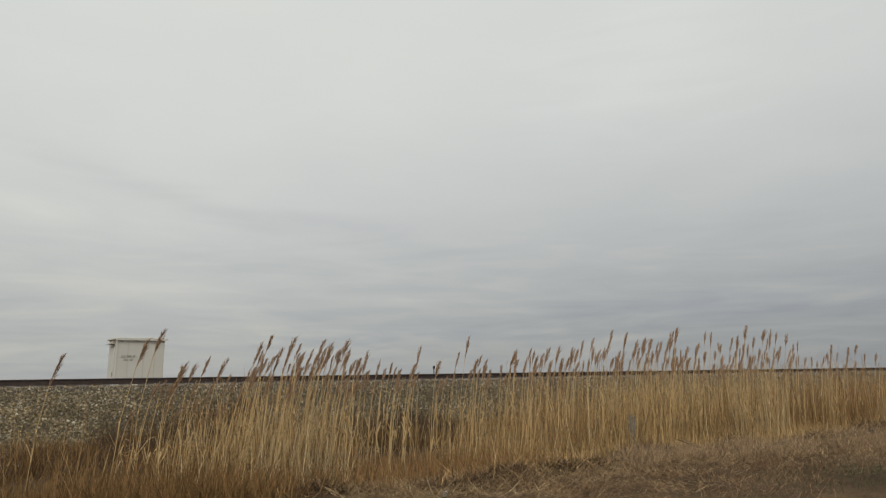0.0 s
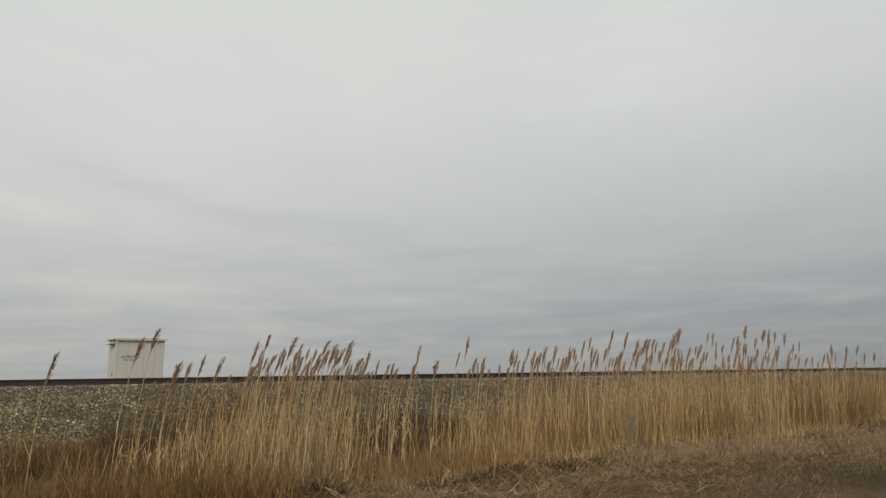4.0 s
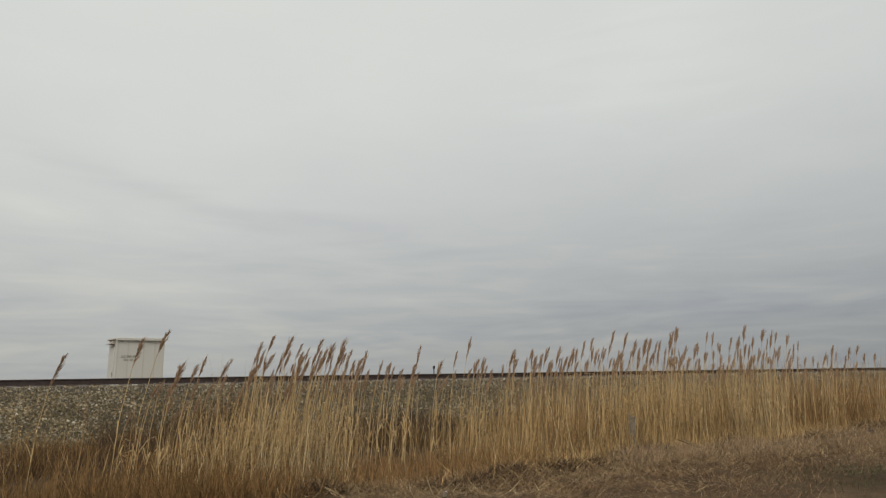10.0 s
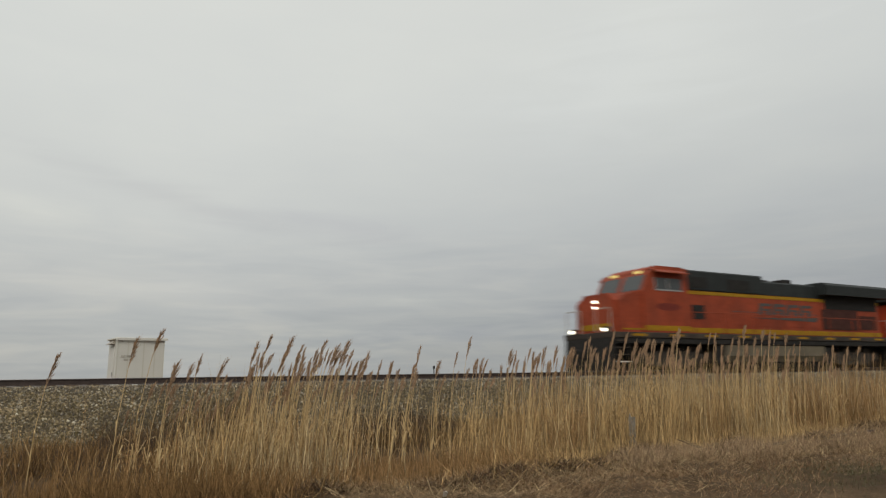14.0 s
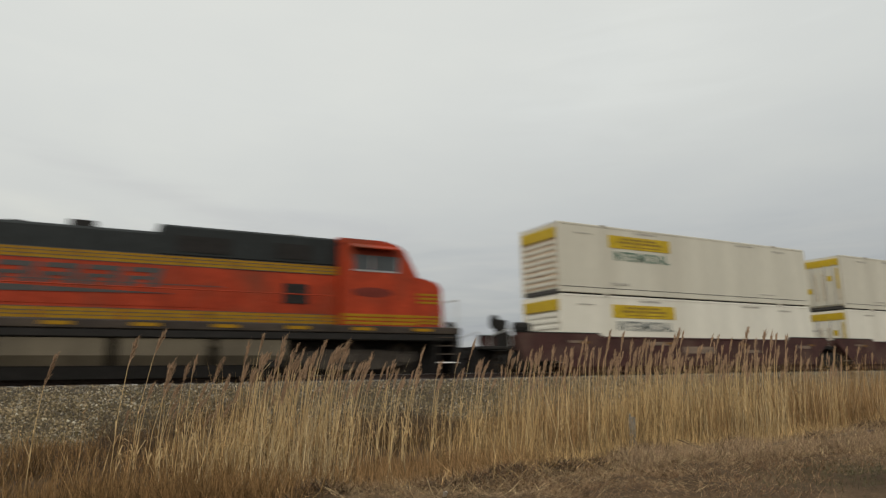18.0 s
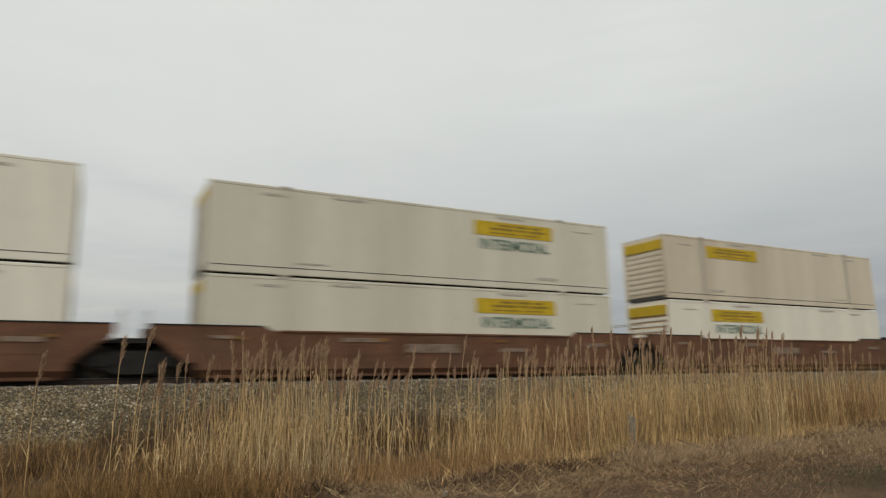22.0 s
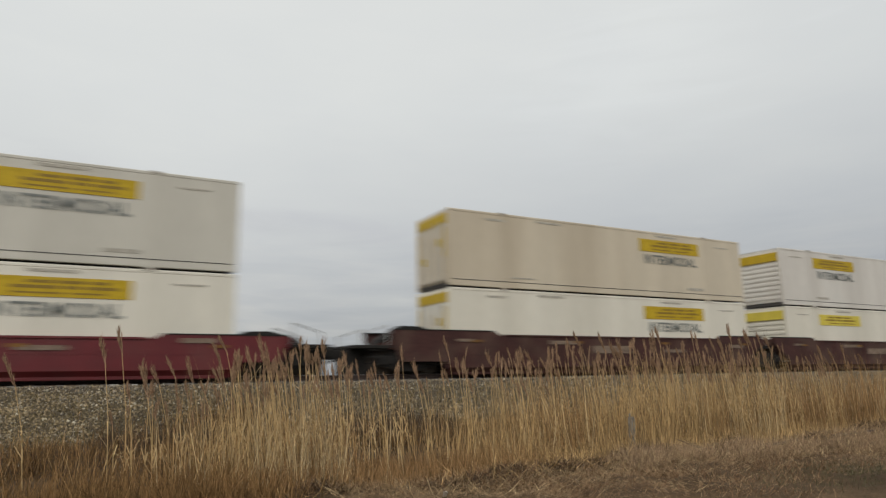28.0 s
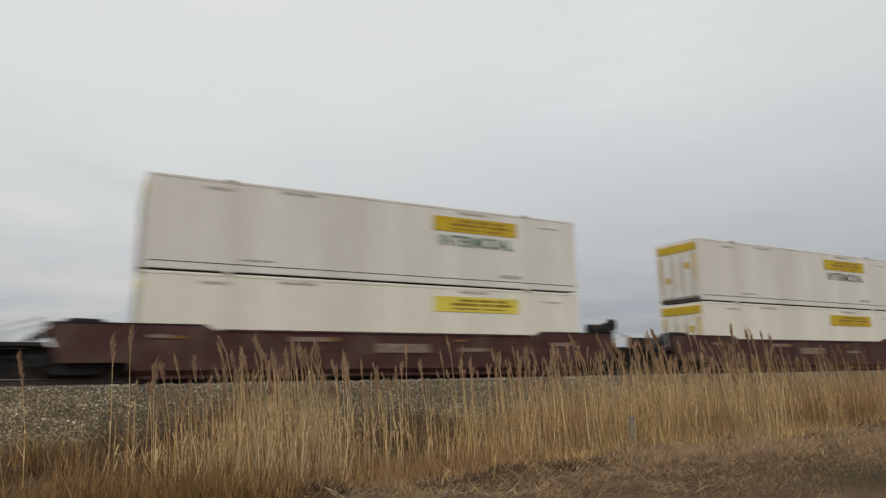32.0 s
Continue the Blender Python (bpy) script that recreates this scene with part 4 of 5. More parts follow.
    p("front_panel", "fp", lambda: bx(Shape(), 0.048, 0.0595, -h + 0.16, h - 0.16, 0.2, 2.2), RUSTY_PANEL if rusty else paint)
    for k in range(8):
        z = 0.28 + k * 0.24
        p("front_rib", k, lambda: bx(Shape(), 0.012, 0.047, -h + 0.16, h - 0.16, z, z + 0.15, 0.016), paint)
    # doors with lock rods
    p("rear_header", "rh", lambda: bx(Shape(), L - 0.05, L + 0.012, -h + 0.16, h - 0.16, 2.34, 2.72), panel)
    for side in (-1, 1):
        a, b = sorted((side * 0.015, side * (h - 0.17)))
        door = p("door", side, lambda: bx(Shape(), L - 0.049, L + 0.002, a, b, 0.2, 2.32, 0.01), paint)
        for y in (0.35, 0.85):
            p("lock_rod", (side, y), lambda: Shape().tube((X(L + 0.03), side * y, 0.15), (X(L + 0.03), side * y, 2.4), 0.024, 6), STEEL, door)
        p("door_sticker", side, lambda: bx(Shape(), L + 0.003, L + 0.008, *sorted((side * 0.45, side * 0.72)), 1.2 - 0.3 * side, 1.5 - 0.3 * side), panel, door)
        # upright brown bars: shade beside the lock rods, painted onto the door
        for y in (0.16, 0.98):
            p("door_stain", (side, y), lambda: bx(Shape(), L + 0.003, L + 0.007, *sorted((side * y, side * (y + 0.11))), 0.45, 1.95), DOOR_SHADE, door)
        p("edge_sticker", side, lambda: bx(Shape(), L + 0.003, L + 0.009, *sorted((side * (h - 0.19), side * (h - 0.32 + 0.01))), 1.05, 2.2), panel, door)


UP, LOWZ = 3.19, 0.22
# where each stack begins, then for the upper and the lower box: front to the left, paint, word
STACKS = [
    (-102.50, (True, BOX_OFF, "green"), (True, BOX_WHITE, "grey")),
    (-83.20, (False, BOX_OFF, "green"), (False, BOX_WHITE, "green")),
    (-63.95, (False, BOX_DULL, "green"), (False, BOX_GREY, "green")),
    (-40.45, (True, BOX_WHITE, "grey"), (True, BOX_WHITE, "grey")),
    (-20.80, (False, BOX_OFF, "green"), (False, BOX_OFF, "green")),
    (-1.30, (True, BOX_TAN, ""), (True, BOX_WHITE, "green")),
    (21.83, (False, BOX_LILAC, "grey"), (False, BOX_WHITE, "grey")),
    (45.20, (False, BOX_LILAC, "grey"), (False, BOX_WHITE, "grey")),
    (64.62, (True, BOX_LILAC, "green"), (True, BOX_WHITE, "grey")),
    (83.85, (True, BOX_CREAM, ""), (True, BOX_WHITE, "grey")),
    (106.95, (False, BOX_GREY, "grey"), (False, BOX_WHITE, "grey")),
    (130.58, (False, BOX_TAN, "grey"), (False, BOX_WHITE, "grey")),
    (149.75, (True, BOX_LILAC, "grey"), (True, BOX_WHITE, "")),
    (168.85, (False, BOX_COOL, ""), (True, BOX_WHITE, "")),
    (192.43, (False, BOX_LILAC, "grey"), (True, BOX_WHITE, "grey")),
    (215.70, (False, BOX_LILAC, "green"), (False, BOX_WHITE, "")),
    (239.13, (False, BOX_LILAC, "grey"), (False, BOX_WHITE, "")),
]
SHADE = {BOX_WHITE.name: "white", BOX_OFF.name: "off-white", BOX_DULL.name: "dull grey", BOX_CREAM.name: "dirty cream", BOX_TAN.name: "stained tan", BOX_GREY.name: "dull grey-white", BOX_COOL.name: "cool white ribbed", BOX_LILAC.name: "pale grey"}

FADED = {(45.20, "lower"), (149.75, "lower"), (192.43, "upper"), (192.43, "lower"), (215.70, "lower")}
GRIMY = {(-1.30, "upper"): (2.35, 16.15 - 2.55), (64.62, "upper"): (2.35,), (168.85, "upper"): (2.35, 16.15 - 2.55)}
RUSTY_FRONTS = {(-102.50, "upper"), (-40.45, "upper"), (83.85, "upper"), (-1.30, "lower")}


def build_train():
    locomotive(-195.6, False, "lead", "orange and dark green lead diesel locomotive with lit headlights")
    locomotive(-173.6, True, "new", "orange and dark green diesel locomotive facing backwards")
    locomotive(-151.35, False, "old", "orange diesel locomotive with thin yellow stripes and slab lettering")
    locomotive(-128.38, True, "new", "orange diesel locomotive facing backwards before the containers")
    b = [s[0] for s in STACKS]
    for idx, paint, kind, label in (((0, 3), MAROON, "well", "maroon three-unit well car carrying stacked containers"), ((3, 6), RUST, "well", "rusty brown three-unit well car carrying stacked containers"), ((6, 7), OCHRE, "low", "yellow single well car with a low straight sill"), ((7, 10), MAROON, "well", "maroon three-unit well car with orange reflectors"), ((10, 11), RED, "red", "bright red single well car with raised ends"), ((11, 14), MAROON, "well", "maroon three-unit well car with faded stencils"), ((14, 15), OCHRE, "low", "yellow single well car under two containers"), ((15, 16), MAROON, "well", "maroon single well car with raised ends"), ((16, 17), MAROON, "well", "maroon single well car at the end of view")):
        boxes = b[idx[0]:idx[1]]
        well_car(boxes[0] - 3.5, boxes, paint, kind, label, idx[0] in (0, 3, 7))
    for u, upper, lower in STACKS:
        for z, (fl, paint, word), place in ((UP, upper, "upper"), (LOWZ, lower, "lower")):
            container(u, z, fl, paint, word, f"{SHADE[paint.name]} {place} freight container with a yellow panel" + (" and lettering" if word else ""), ribbed=paint is BOX_COOL, panel=PALE_YELLOW if (u, place) in FADED else None, grimy=GRIMY.get((u, place), ()), rusty=(u, place) in RUSTY_FRONTS)


build_train()


# ---- plants ----
STRAW = material("dry_reed_straw", (0.435, 0.290, 0.130), 0.8, vary=0.2, scale=3, fine=25, bump=0.0, per="island", spread=0.72, spec=0.2)
STRAW_PALE = material("pale_reed_straw", (0.50, 0.375, 0.205), 0.8, vary=0.2, scale=3, fine=25, bump=0.0, per="island", spread=0.6, spec=0.2)
STRAW_BROWN = material("brown_dead_grass", (0.205, 0.120, 0.050), 0.85, vary=0.2, scale=2, fine=20, bump=0.0, per="island", spread=0.65, spec=0.1)
REED_BROWN = material("brown_reed_straw", (0.29, 0.172, 0.074), 0.85, vary=0.2, scale=3, fine=25, bump=0.0, per="island", spread=0.6, spec=0.2)
MOSSY = material("yellow_moss_weed", (0.19, 0.14, 0.05), 0.9, vary=0.3, scale=3, fine=25, bump=0.0, per="island", spread=0.5)
THATCH = material("flattened_pale_thatch", (0.275, 0.182, 0.100), 0.9, vary=0.2, scale=2, fine=20, bump=0.0, per="island", spread=0.65, spec=0.1)
WISP = material("pinkish_dead_grass", (0.325, 0.222, 0.134), 0.9, vary=0.2, scale=2, fine=20, bump=0.0, per="island", spread=0.6, spec=0.1)
TWIG = material("brown_twigs", (0.165, 0.098, 0.055), 0.9, vary=0.25, scale=3, fine=20, bump=0.0, per="island", spread=0.6, spec=0.1)
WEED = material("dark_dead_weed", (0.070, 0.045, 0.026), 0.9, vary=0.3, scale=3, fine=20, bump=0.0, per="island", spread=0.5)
PLUME = material("reed_plume", (0.315, 0.205, 0.125), 0.95, vary=0.2, scale=12, fine=60, bump=0.0, per="island", spread=0.4, spec=0.1)
GREENERY = material("sparse_green_grass", (0.085, 0.078, 0.032), 0.8, vary=0.3, scale=3, fine=20, bump=0.0, per="island", spread=0.4)
STALK = material("reed_stalk", (0.50, 0.345, 0.155), 0.7, vary=0.15, scale=6, fine=30, bump=0.0)
WOOD = material("grey_weathered_wood", (0.25, 0.22, 0.175), 0.9, vary=0.3, scale=5, fine=40, bump=0.4, streak=(0.3, 2, 2))
DARK_WOOD = material("dark_wet_wood", (0.050, 0.040, 0.035), 0.9, spec=0.1, vary=0.4, scale=5, fine=40, bump=0.4, streak=(0.3, 2, 2))
SHED_WALL = material("shed_white_paint", (0.58, 0.56, 0.505), 0.55, vary=0.05, scale=1.5, bump=0.05, streak=(1, 1, 0.3), dirt=(0.45, 0.41, 0.34), dirt_amount=0.3)
CONCRETE = material("grey_concrete", (0.32, 0.31, 0.29), 0.9, vary=0.15, scale=4, bump=0.3)

# degrees by which the wind leans the reeds along the track; the train drags them round
LEANS = [(0.0, 7.6), (14.0, 7.6), (17.0, 7.6), (19.0, 7.0), (20.0, 5.5), (21.0, 3.0), (22.0, 0.0), (23.0, -2.5), (25.0, -2.0), (27.0, -4.5), (28.0, -7.0), (30.0, -8.0), (31.0, -7.0), (32.0, -6.5)]
SWAYING = []


def wind(t, x, k):
    """Lean in degrees at time t of a stalk at x; k sets its own rhythm."""
    base = float(np.interp(t, [a for a, _ in LEANS], [b for _, b in LEANS]))
    if base < 0:
        base *= 0.7 + 0.055 * max(0.0, min(14.0, x))
    gust = 1.0 + (0.5 if t > 15 else 0.0)
    return base + gust * (1.9 * math.sin(1.25 * t - 0.55 * x + 0.4 * k) + 1.3 * math.sin(3.1 * t + 1.7 * k) + 0.8 * math.sin(4.7 * t + 2.9 * k + x))


PLUMES = []


def plume_mesh(seed):
    """A feathery seed head like a torn flag: side sprays leave a bent rachis, most to the lee side, each a fan of drooping hairs."""
    rng = np.random.default_rng(seed)
    n = 46
    length = rng.uniform(0.32, 0.46)
    thin = rng.uniform(0.65, 1.25)
    f = np.sort(rng.uniform(0.0, 1, n))
    curve = 0.075 * rng.uniform(0.3, 1.4)
    base = np.stack([curve * f * f, np.zeros(n), f * length * 0.84], 1)
    reach = (0.17 * np.minimum(1.0, 2.6 * (f + 0.10)) * (1 - f) ** 0.9 + 0.035) * rng.uniform(0.4, 1.45, n)
    a = rng.uniform(0, 2 * np.pi, n)
    wide = thin * (1 - 0.75 * f)
    way = np.stack([np.cos(a) * 0.30 * wide + 0.20 * wide, np.sin(a) * 0.27 * wide, np.ones(n)], 1)
    mid = base + way * (reach * 0.55)[:, None]
    bs, ts, ws = [base], [base + way * reach[:, None]], [rng.uniform(0.004, 0.007, n)]
    for k in range(4):
        start = base + (mid - base) * rng.uniform(0.2, 1.6, n)[:, None]
        out = way + (rng.normal(0, 0.17, (n, 3)) + np.array([0.10, 0, -0.15])) * (1 - 0.8 * f)[:, None]
        bs.append(start); ts.append(start + out * (reach * rng.uniform(0.25, 0.6, n))[:, None]); ws.append(rng.uniform(0.005, 0.011, n))
    bs.append(np.array([[0, 0, -0.04]])); ts.append(np.array([[curve + 0.03, 0, length + 0.03]])); ws.append(np.array([0.010]))
    return blades("plume", PLUME, np.concatenate(bs), np.concatenate(ts), np.concatenate(ws), seed=seed)


def reed(x, y, h, k, seed, small=False):
    """One tall reed in three hinged pieces: stalk, upper stalk, plume."""
    rng = random.Random(seed)
    lower = h * 0.5
    s = Shape().tube((0, 0, -0.05), (0, 0, lower), 0.0058, 4, 0.0048)
    for i in range(3):
        z = lower * rng.uniform(0.35, 0.95)
        a = rng.uniform(0, 6.28)
        d = Vector((math.cos(a), math.sin(a), 0))
        p = Vector((0, 0, z))
        q = p + d * 0.10 + Vector((0, 0, 0.16))
        e = p + d * 0.26 + Vector((0, 0, 0.12))
        w = Vector((-d.y, d.x, 0)) * 0.008
        s.add([p - w, p + w, q + w, q - w, e], [(0, 1, 2, 3), (3, 2, 4)])
    z0 = ground_height(x, y) - 0.02
    rows = [0.5 * i for i in range(65)]
    ob = thing("reed", "tall dry common reed with a feathery brown plume" if not small else "shorter dry reed with a thin plume", "reed", group="plumed reeds", mesh=s.mesh("reed", STALK))
    SWAYING.append((ob, [(t, pose(x, y, z0, 0, 0.55 * wind(t, x, k), 0)) for t in rows]))
    up = part("upper_stalk", Shape().tube((0, 0, 0), (0, 0, h - lower - 0.33), 0.0048, 4, 0.0035), STALK, ob, at=pose(0, 0, lower))
    SWAYING.append((up, [(t, pose(0, 0, lower, 0, 0.75 * wind(t - 0.12, x, k), 0)) for t in rows]))
    pl = part("plume", PLUMES[seed % len(PLUMES)], PLUME, up, "feathery brown plume", at=pose(0, 0, h - lower - 0.34))
    size = rng.uniform(0.75, 1.1) * (0.68 if small else 1.0)
    pl.scale = (size * rng.uniform(0.75, 1.15), size, size * rng.uniform(0.9, 1.2))
    SWAYING.append((pl, [(t, pose(0, 0, h - lower - 0.34, 0, droop(wind(t - 0.25, x, k)), 0)) for t in rows]))


def reed_tuft(spots, k):
    """Some plumed reeds joined in one tuft."""
    rng = random.Random(4000 + k)
    cx, cy = (sum(p[i] for p in spots) / len(spots) for i in (0, 1))
    z0 = ground_height(cx, cy) - 0.02
    stalks, heads = Shape(), Shape()
    for x, y, h in spots:
        top = Vector((x - cx + rng.gauss(0, 0.05), y - cy, h - 0.30))
        stalks.tube((x - cx, y - cy, -0.05), top, 0.0055, 4, 0.0038)
        me, size = rng.choice(PLUMES), rng.uniform(0.5, 0.78)
        turn = pose(*top, rng.uniform(-6, 6), rng.uniform(-4, 12), rng.uniform(-40, 40)) @ Matrix.Diagonal((size, size, size * 1.15, 1))
        heads.add([turn @ v.co for v in me.vertices], [tuple(f.vertices) for f in me.polygons])
    mesh = bpy.data.meshes.new("plumed_reed_tuft")
    mesh.from_pydata(stalks.v + heads.v, [], stalks.f + [tuple(len(stalks.v) + q for q in f) for f in heads.f])
    mesh.materials.append(STALK); mesh.materials.append(PLUME)
    mesh.polygons.foreach_set("material_index", [0] * len(stalks.f) + [1] * len(heads.f))
    ob = thing("plumed_reed_tuft", "tuft of shorter dry reeds with thin plumes", "reeds", group="reed bed", kind="stuff", mesh=mesh)
    SWAYING.append((ob, [(0.5 * j, pose(cx, cy, z0, 0, 0.95 * wind(0.5 * j, cx, 0.7 * k), 0)) for j in range(65)]))


def droop(a):
    """Plumes bend further than their stalks when the train drags them back."""
    return a * (0.45 if a > 0 else 1.9)


REEDS_0 = [(-0.52, 10.0, 1.82), (0.39, 9.6, 2.04), (0.62, 9.9, 2.21), (0.68, 9.7, 1.57), (0.9, 9.4, 1.62), (1.24, 10.6, 1.78), (1.6, 12.3, 1.9), (1.7, 11.9, 1.58), (1.81, 11.8, 1.77), (1.97, 10.0, 1.65), (2.21, 11.0, 2.08), (2.06, 9.7, 2.21), (2.09, 9.8, 1.93), (2.13, 9.6, 1.64), (2.32, 9.9, 1.94), (3.12, 12.4, 2.21), (3.17, 12.0, 2.22), (3.32, 11.9, 1.89), (3.14, 10.6, 2.23), (3.05, 9.9, 2.04), (3.28, 10.3, 1.97), (3.86, 11.3, 2.15), (4.04, 11.7, 1.72), (4.33, 12.1, 1.84), (4.57, 12.2, 1.82), (3.51, 9.5, 1.93), (4.32, 11.3, 1.92), (4.9, 11.5, 1.8), (5.04, 10.9, 1.74)]

REEDS_1 = [(4.56, 9.8, 1.79), (5.14, 10.8, 2.01), (4.87, 9.5, 1.8), (6.82, 12.4, 1.99), (6.87, 12.1, 2.2), (6.48, 11.1, 1.85), (6.12, 10.2, 1.8), (7.64, 12.3, 1.7), (7.35, 11.1, 2.0), (8.43, 12.2, 1.86), (8.45, 12.1, 2.15), (7.86, 10.9, 1.92), (7.78, 10.6, 1.98), (8.52, 11.2, 1.99), (8.34, 10.7, 1.93), (7.74, 9.7, 1.89), (8.26, 10.2, 1.67), (10.13, 12.0, 2.34), (8.12, 9.3, 2.06), (8.29, 9.4, 2.18), (10.16, 11.3, 1.89), (9.27, 10.2, 1.97), (10.2, 11.0, 2.31), (10.32, 10.8, 2.08), (10.17, 10.4, 2.18), (12.74, 12.6, 2.3), (10.12, 9.9, 2.15), (11.16, 10.6, 2.25), (10.51, 9.9, 2.25)]

REEDS_2 = [(11.1, 10.3, 2.42), (10.43, 9.7, 2.39), (11.77, 10.4, 2.12), (12.27, 10.5, 2.51), (11.68, 9.8, 2.4), (13.51, 11.1, 2.26), (15.29, 12.3, 2.34), (12.03, 9.5, 2.21), (12.02, 9.3, 2.47), (12.96, 10.0, 2.17), (15.69, 11.8, 2.35), (13.99, 10.3, 2.45), (13.22, 9.6, 2.33), (13.71, 9.8, 2.47), (13.81, 9.8, 2.01), (14.45, 10.0, 2.4), (13.43, 9.3, 1.78), (17.03, 11.6, 2.24), (18.45, 12.2, 2.0), (19.39, 12.4, 1.88), (18.82, 11.7, 1.95), (20.32, 12.5, 2.1), (15.46, 9.3, 1.78), (17.13, 10.2, 2.05), (21.54, 12.5, 1.73), (20.83, 11.8, 2.0), (19.14, 10.6, 1.98)]


# short reeds whose heads stand before the ballast
REEDS_3 = [(0.93, 9.9, 1.55), (1.2, 9.7, 1.57), (0.85, 10.2, 1.57), (0.95, 9.8, 1.34), (1.29, 9.7, 1.41), (1.64, 10.2, 1.25), (0.51, 10.9, 1.22), (1.57, 10.7, 1.14), (0.73, 10.7, 1.38), (1.88, 9.9, 1.49), (1.82, 10.4, 1.66), (2.08, 10.0, 1.47), (2.19, 9.8, 1.48), (2.49, 9.7, 1.61), (2.6, 9.9, 1.59), (3.05, 10.9, 1.56), (1.13, 10.8, 1.24), (1.21, 10.7, 1.32), (1.52, 10.7, 1.46), (1.68, 9.9, 1.32), (2.04, 10.0, 1.31), (2.47, 10.5, 1.38)]


def build_reeds():
    PLUMES.extend(plume_mesh(100 + i) for i in range(16))
    i = 0
    for group in (REEDS_0, REEDS_1, REEDS_2, REEDS_3):
        for x, y, h in group:
            reed(x, y, h, i * 0.7, i, group is REEDS_3)
            i += 1
    rng = random.Random(9)
    short = []
    for j in range(330):
        if j >= 260:
            x = rng.uniform(1.6, 4.2) if j < 285 else rng.uniform(7.0, 16.5)
            y, h = rng.uniform(9.2, 11.8), rng.uniform(1.5, 2.0)
        elif 150 <= j < 175:
            x, y, h = 3.15 + rng.gauss(0, 0.38), rng.uniform(9.6, 11.6), rng.uniform(1.75, 2.1)
        elif j >= 205:
            x, y, h = rng.uniform(6.2, 13.5), rng.uniform(9.3, 11.8), rng.uniform(1.6, 2.1)
        elif j >= 175:
            x, y, h = rng.uniform(9.3, 14.5), rng.uniform(9.3, 11.0), rng.uniform(1.85, 2.3)
        elif j < 34:
            x, y, h = rng.uniform(1.8, 4.4), rng.uniform(9.2, 12.0), rng.uniform(1.45, 1.85)
        elif j < 55:
            x, y, h = rng.uniform(4.5, 9.0), rng.uniform(9.2, 12.4), rng.uniform(1.45, 1.8)
        else:
            x = rng.uniform(8.5, 15.5) if j < 125 else rng.uniform(8.0, 21.0)
            y, h = rng.uniform(9.2, 12.2), rng.uniform(1.55, 2.15)
        if j >= 188:
            short.append((x, y, h))
            continue
        reed(x, y, h, i * 0.7, i, True)
        i += 1
    # the rest stand in tufts that sway as one
    short.sort()
    for k in range(0, len(short), 4):
        reed_tuft(short[k:k + 4], k)


def cover(x):
    """How dense and how tall the reed bed stands along the track."""
    d = float(np.interp(x, [-2, 0.5, 1.2, 2.0, 3.4, 4.0, 5.4, 6.6, 9.0, 14.0, 19.0, 26.0], [0.03, 0.06, 0.22, 0.66, 0.70, 0.06, 0.08, 0.44, 0.78, 0.95, 0.75, 0.6]))
    h = float(np.interp(x, [-2, 0.5, 1.5, 2.5, 4.0, 5.0, 7.0, 9.0, 13.0, 18.0, 26.0], [0.5, 0.6, 0.85, 1.12, 0.98, 0.66, 0.86, 1.08, 1.20, 1.10, 0.95]))
    return d, h


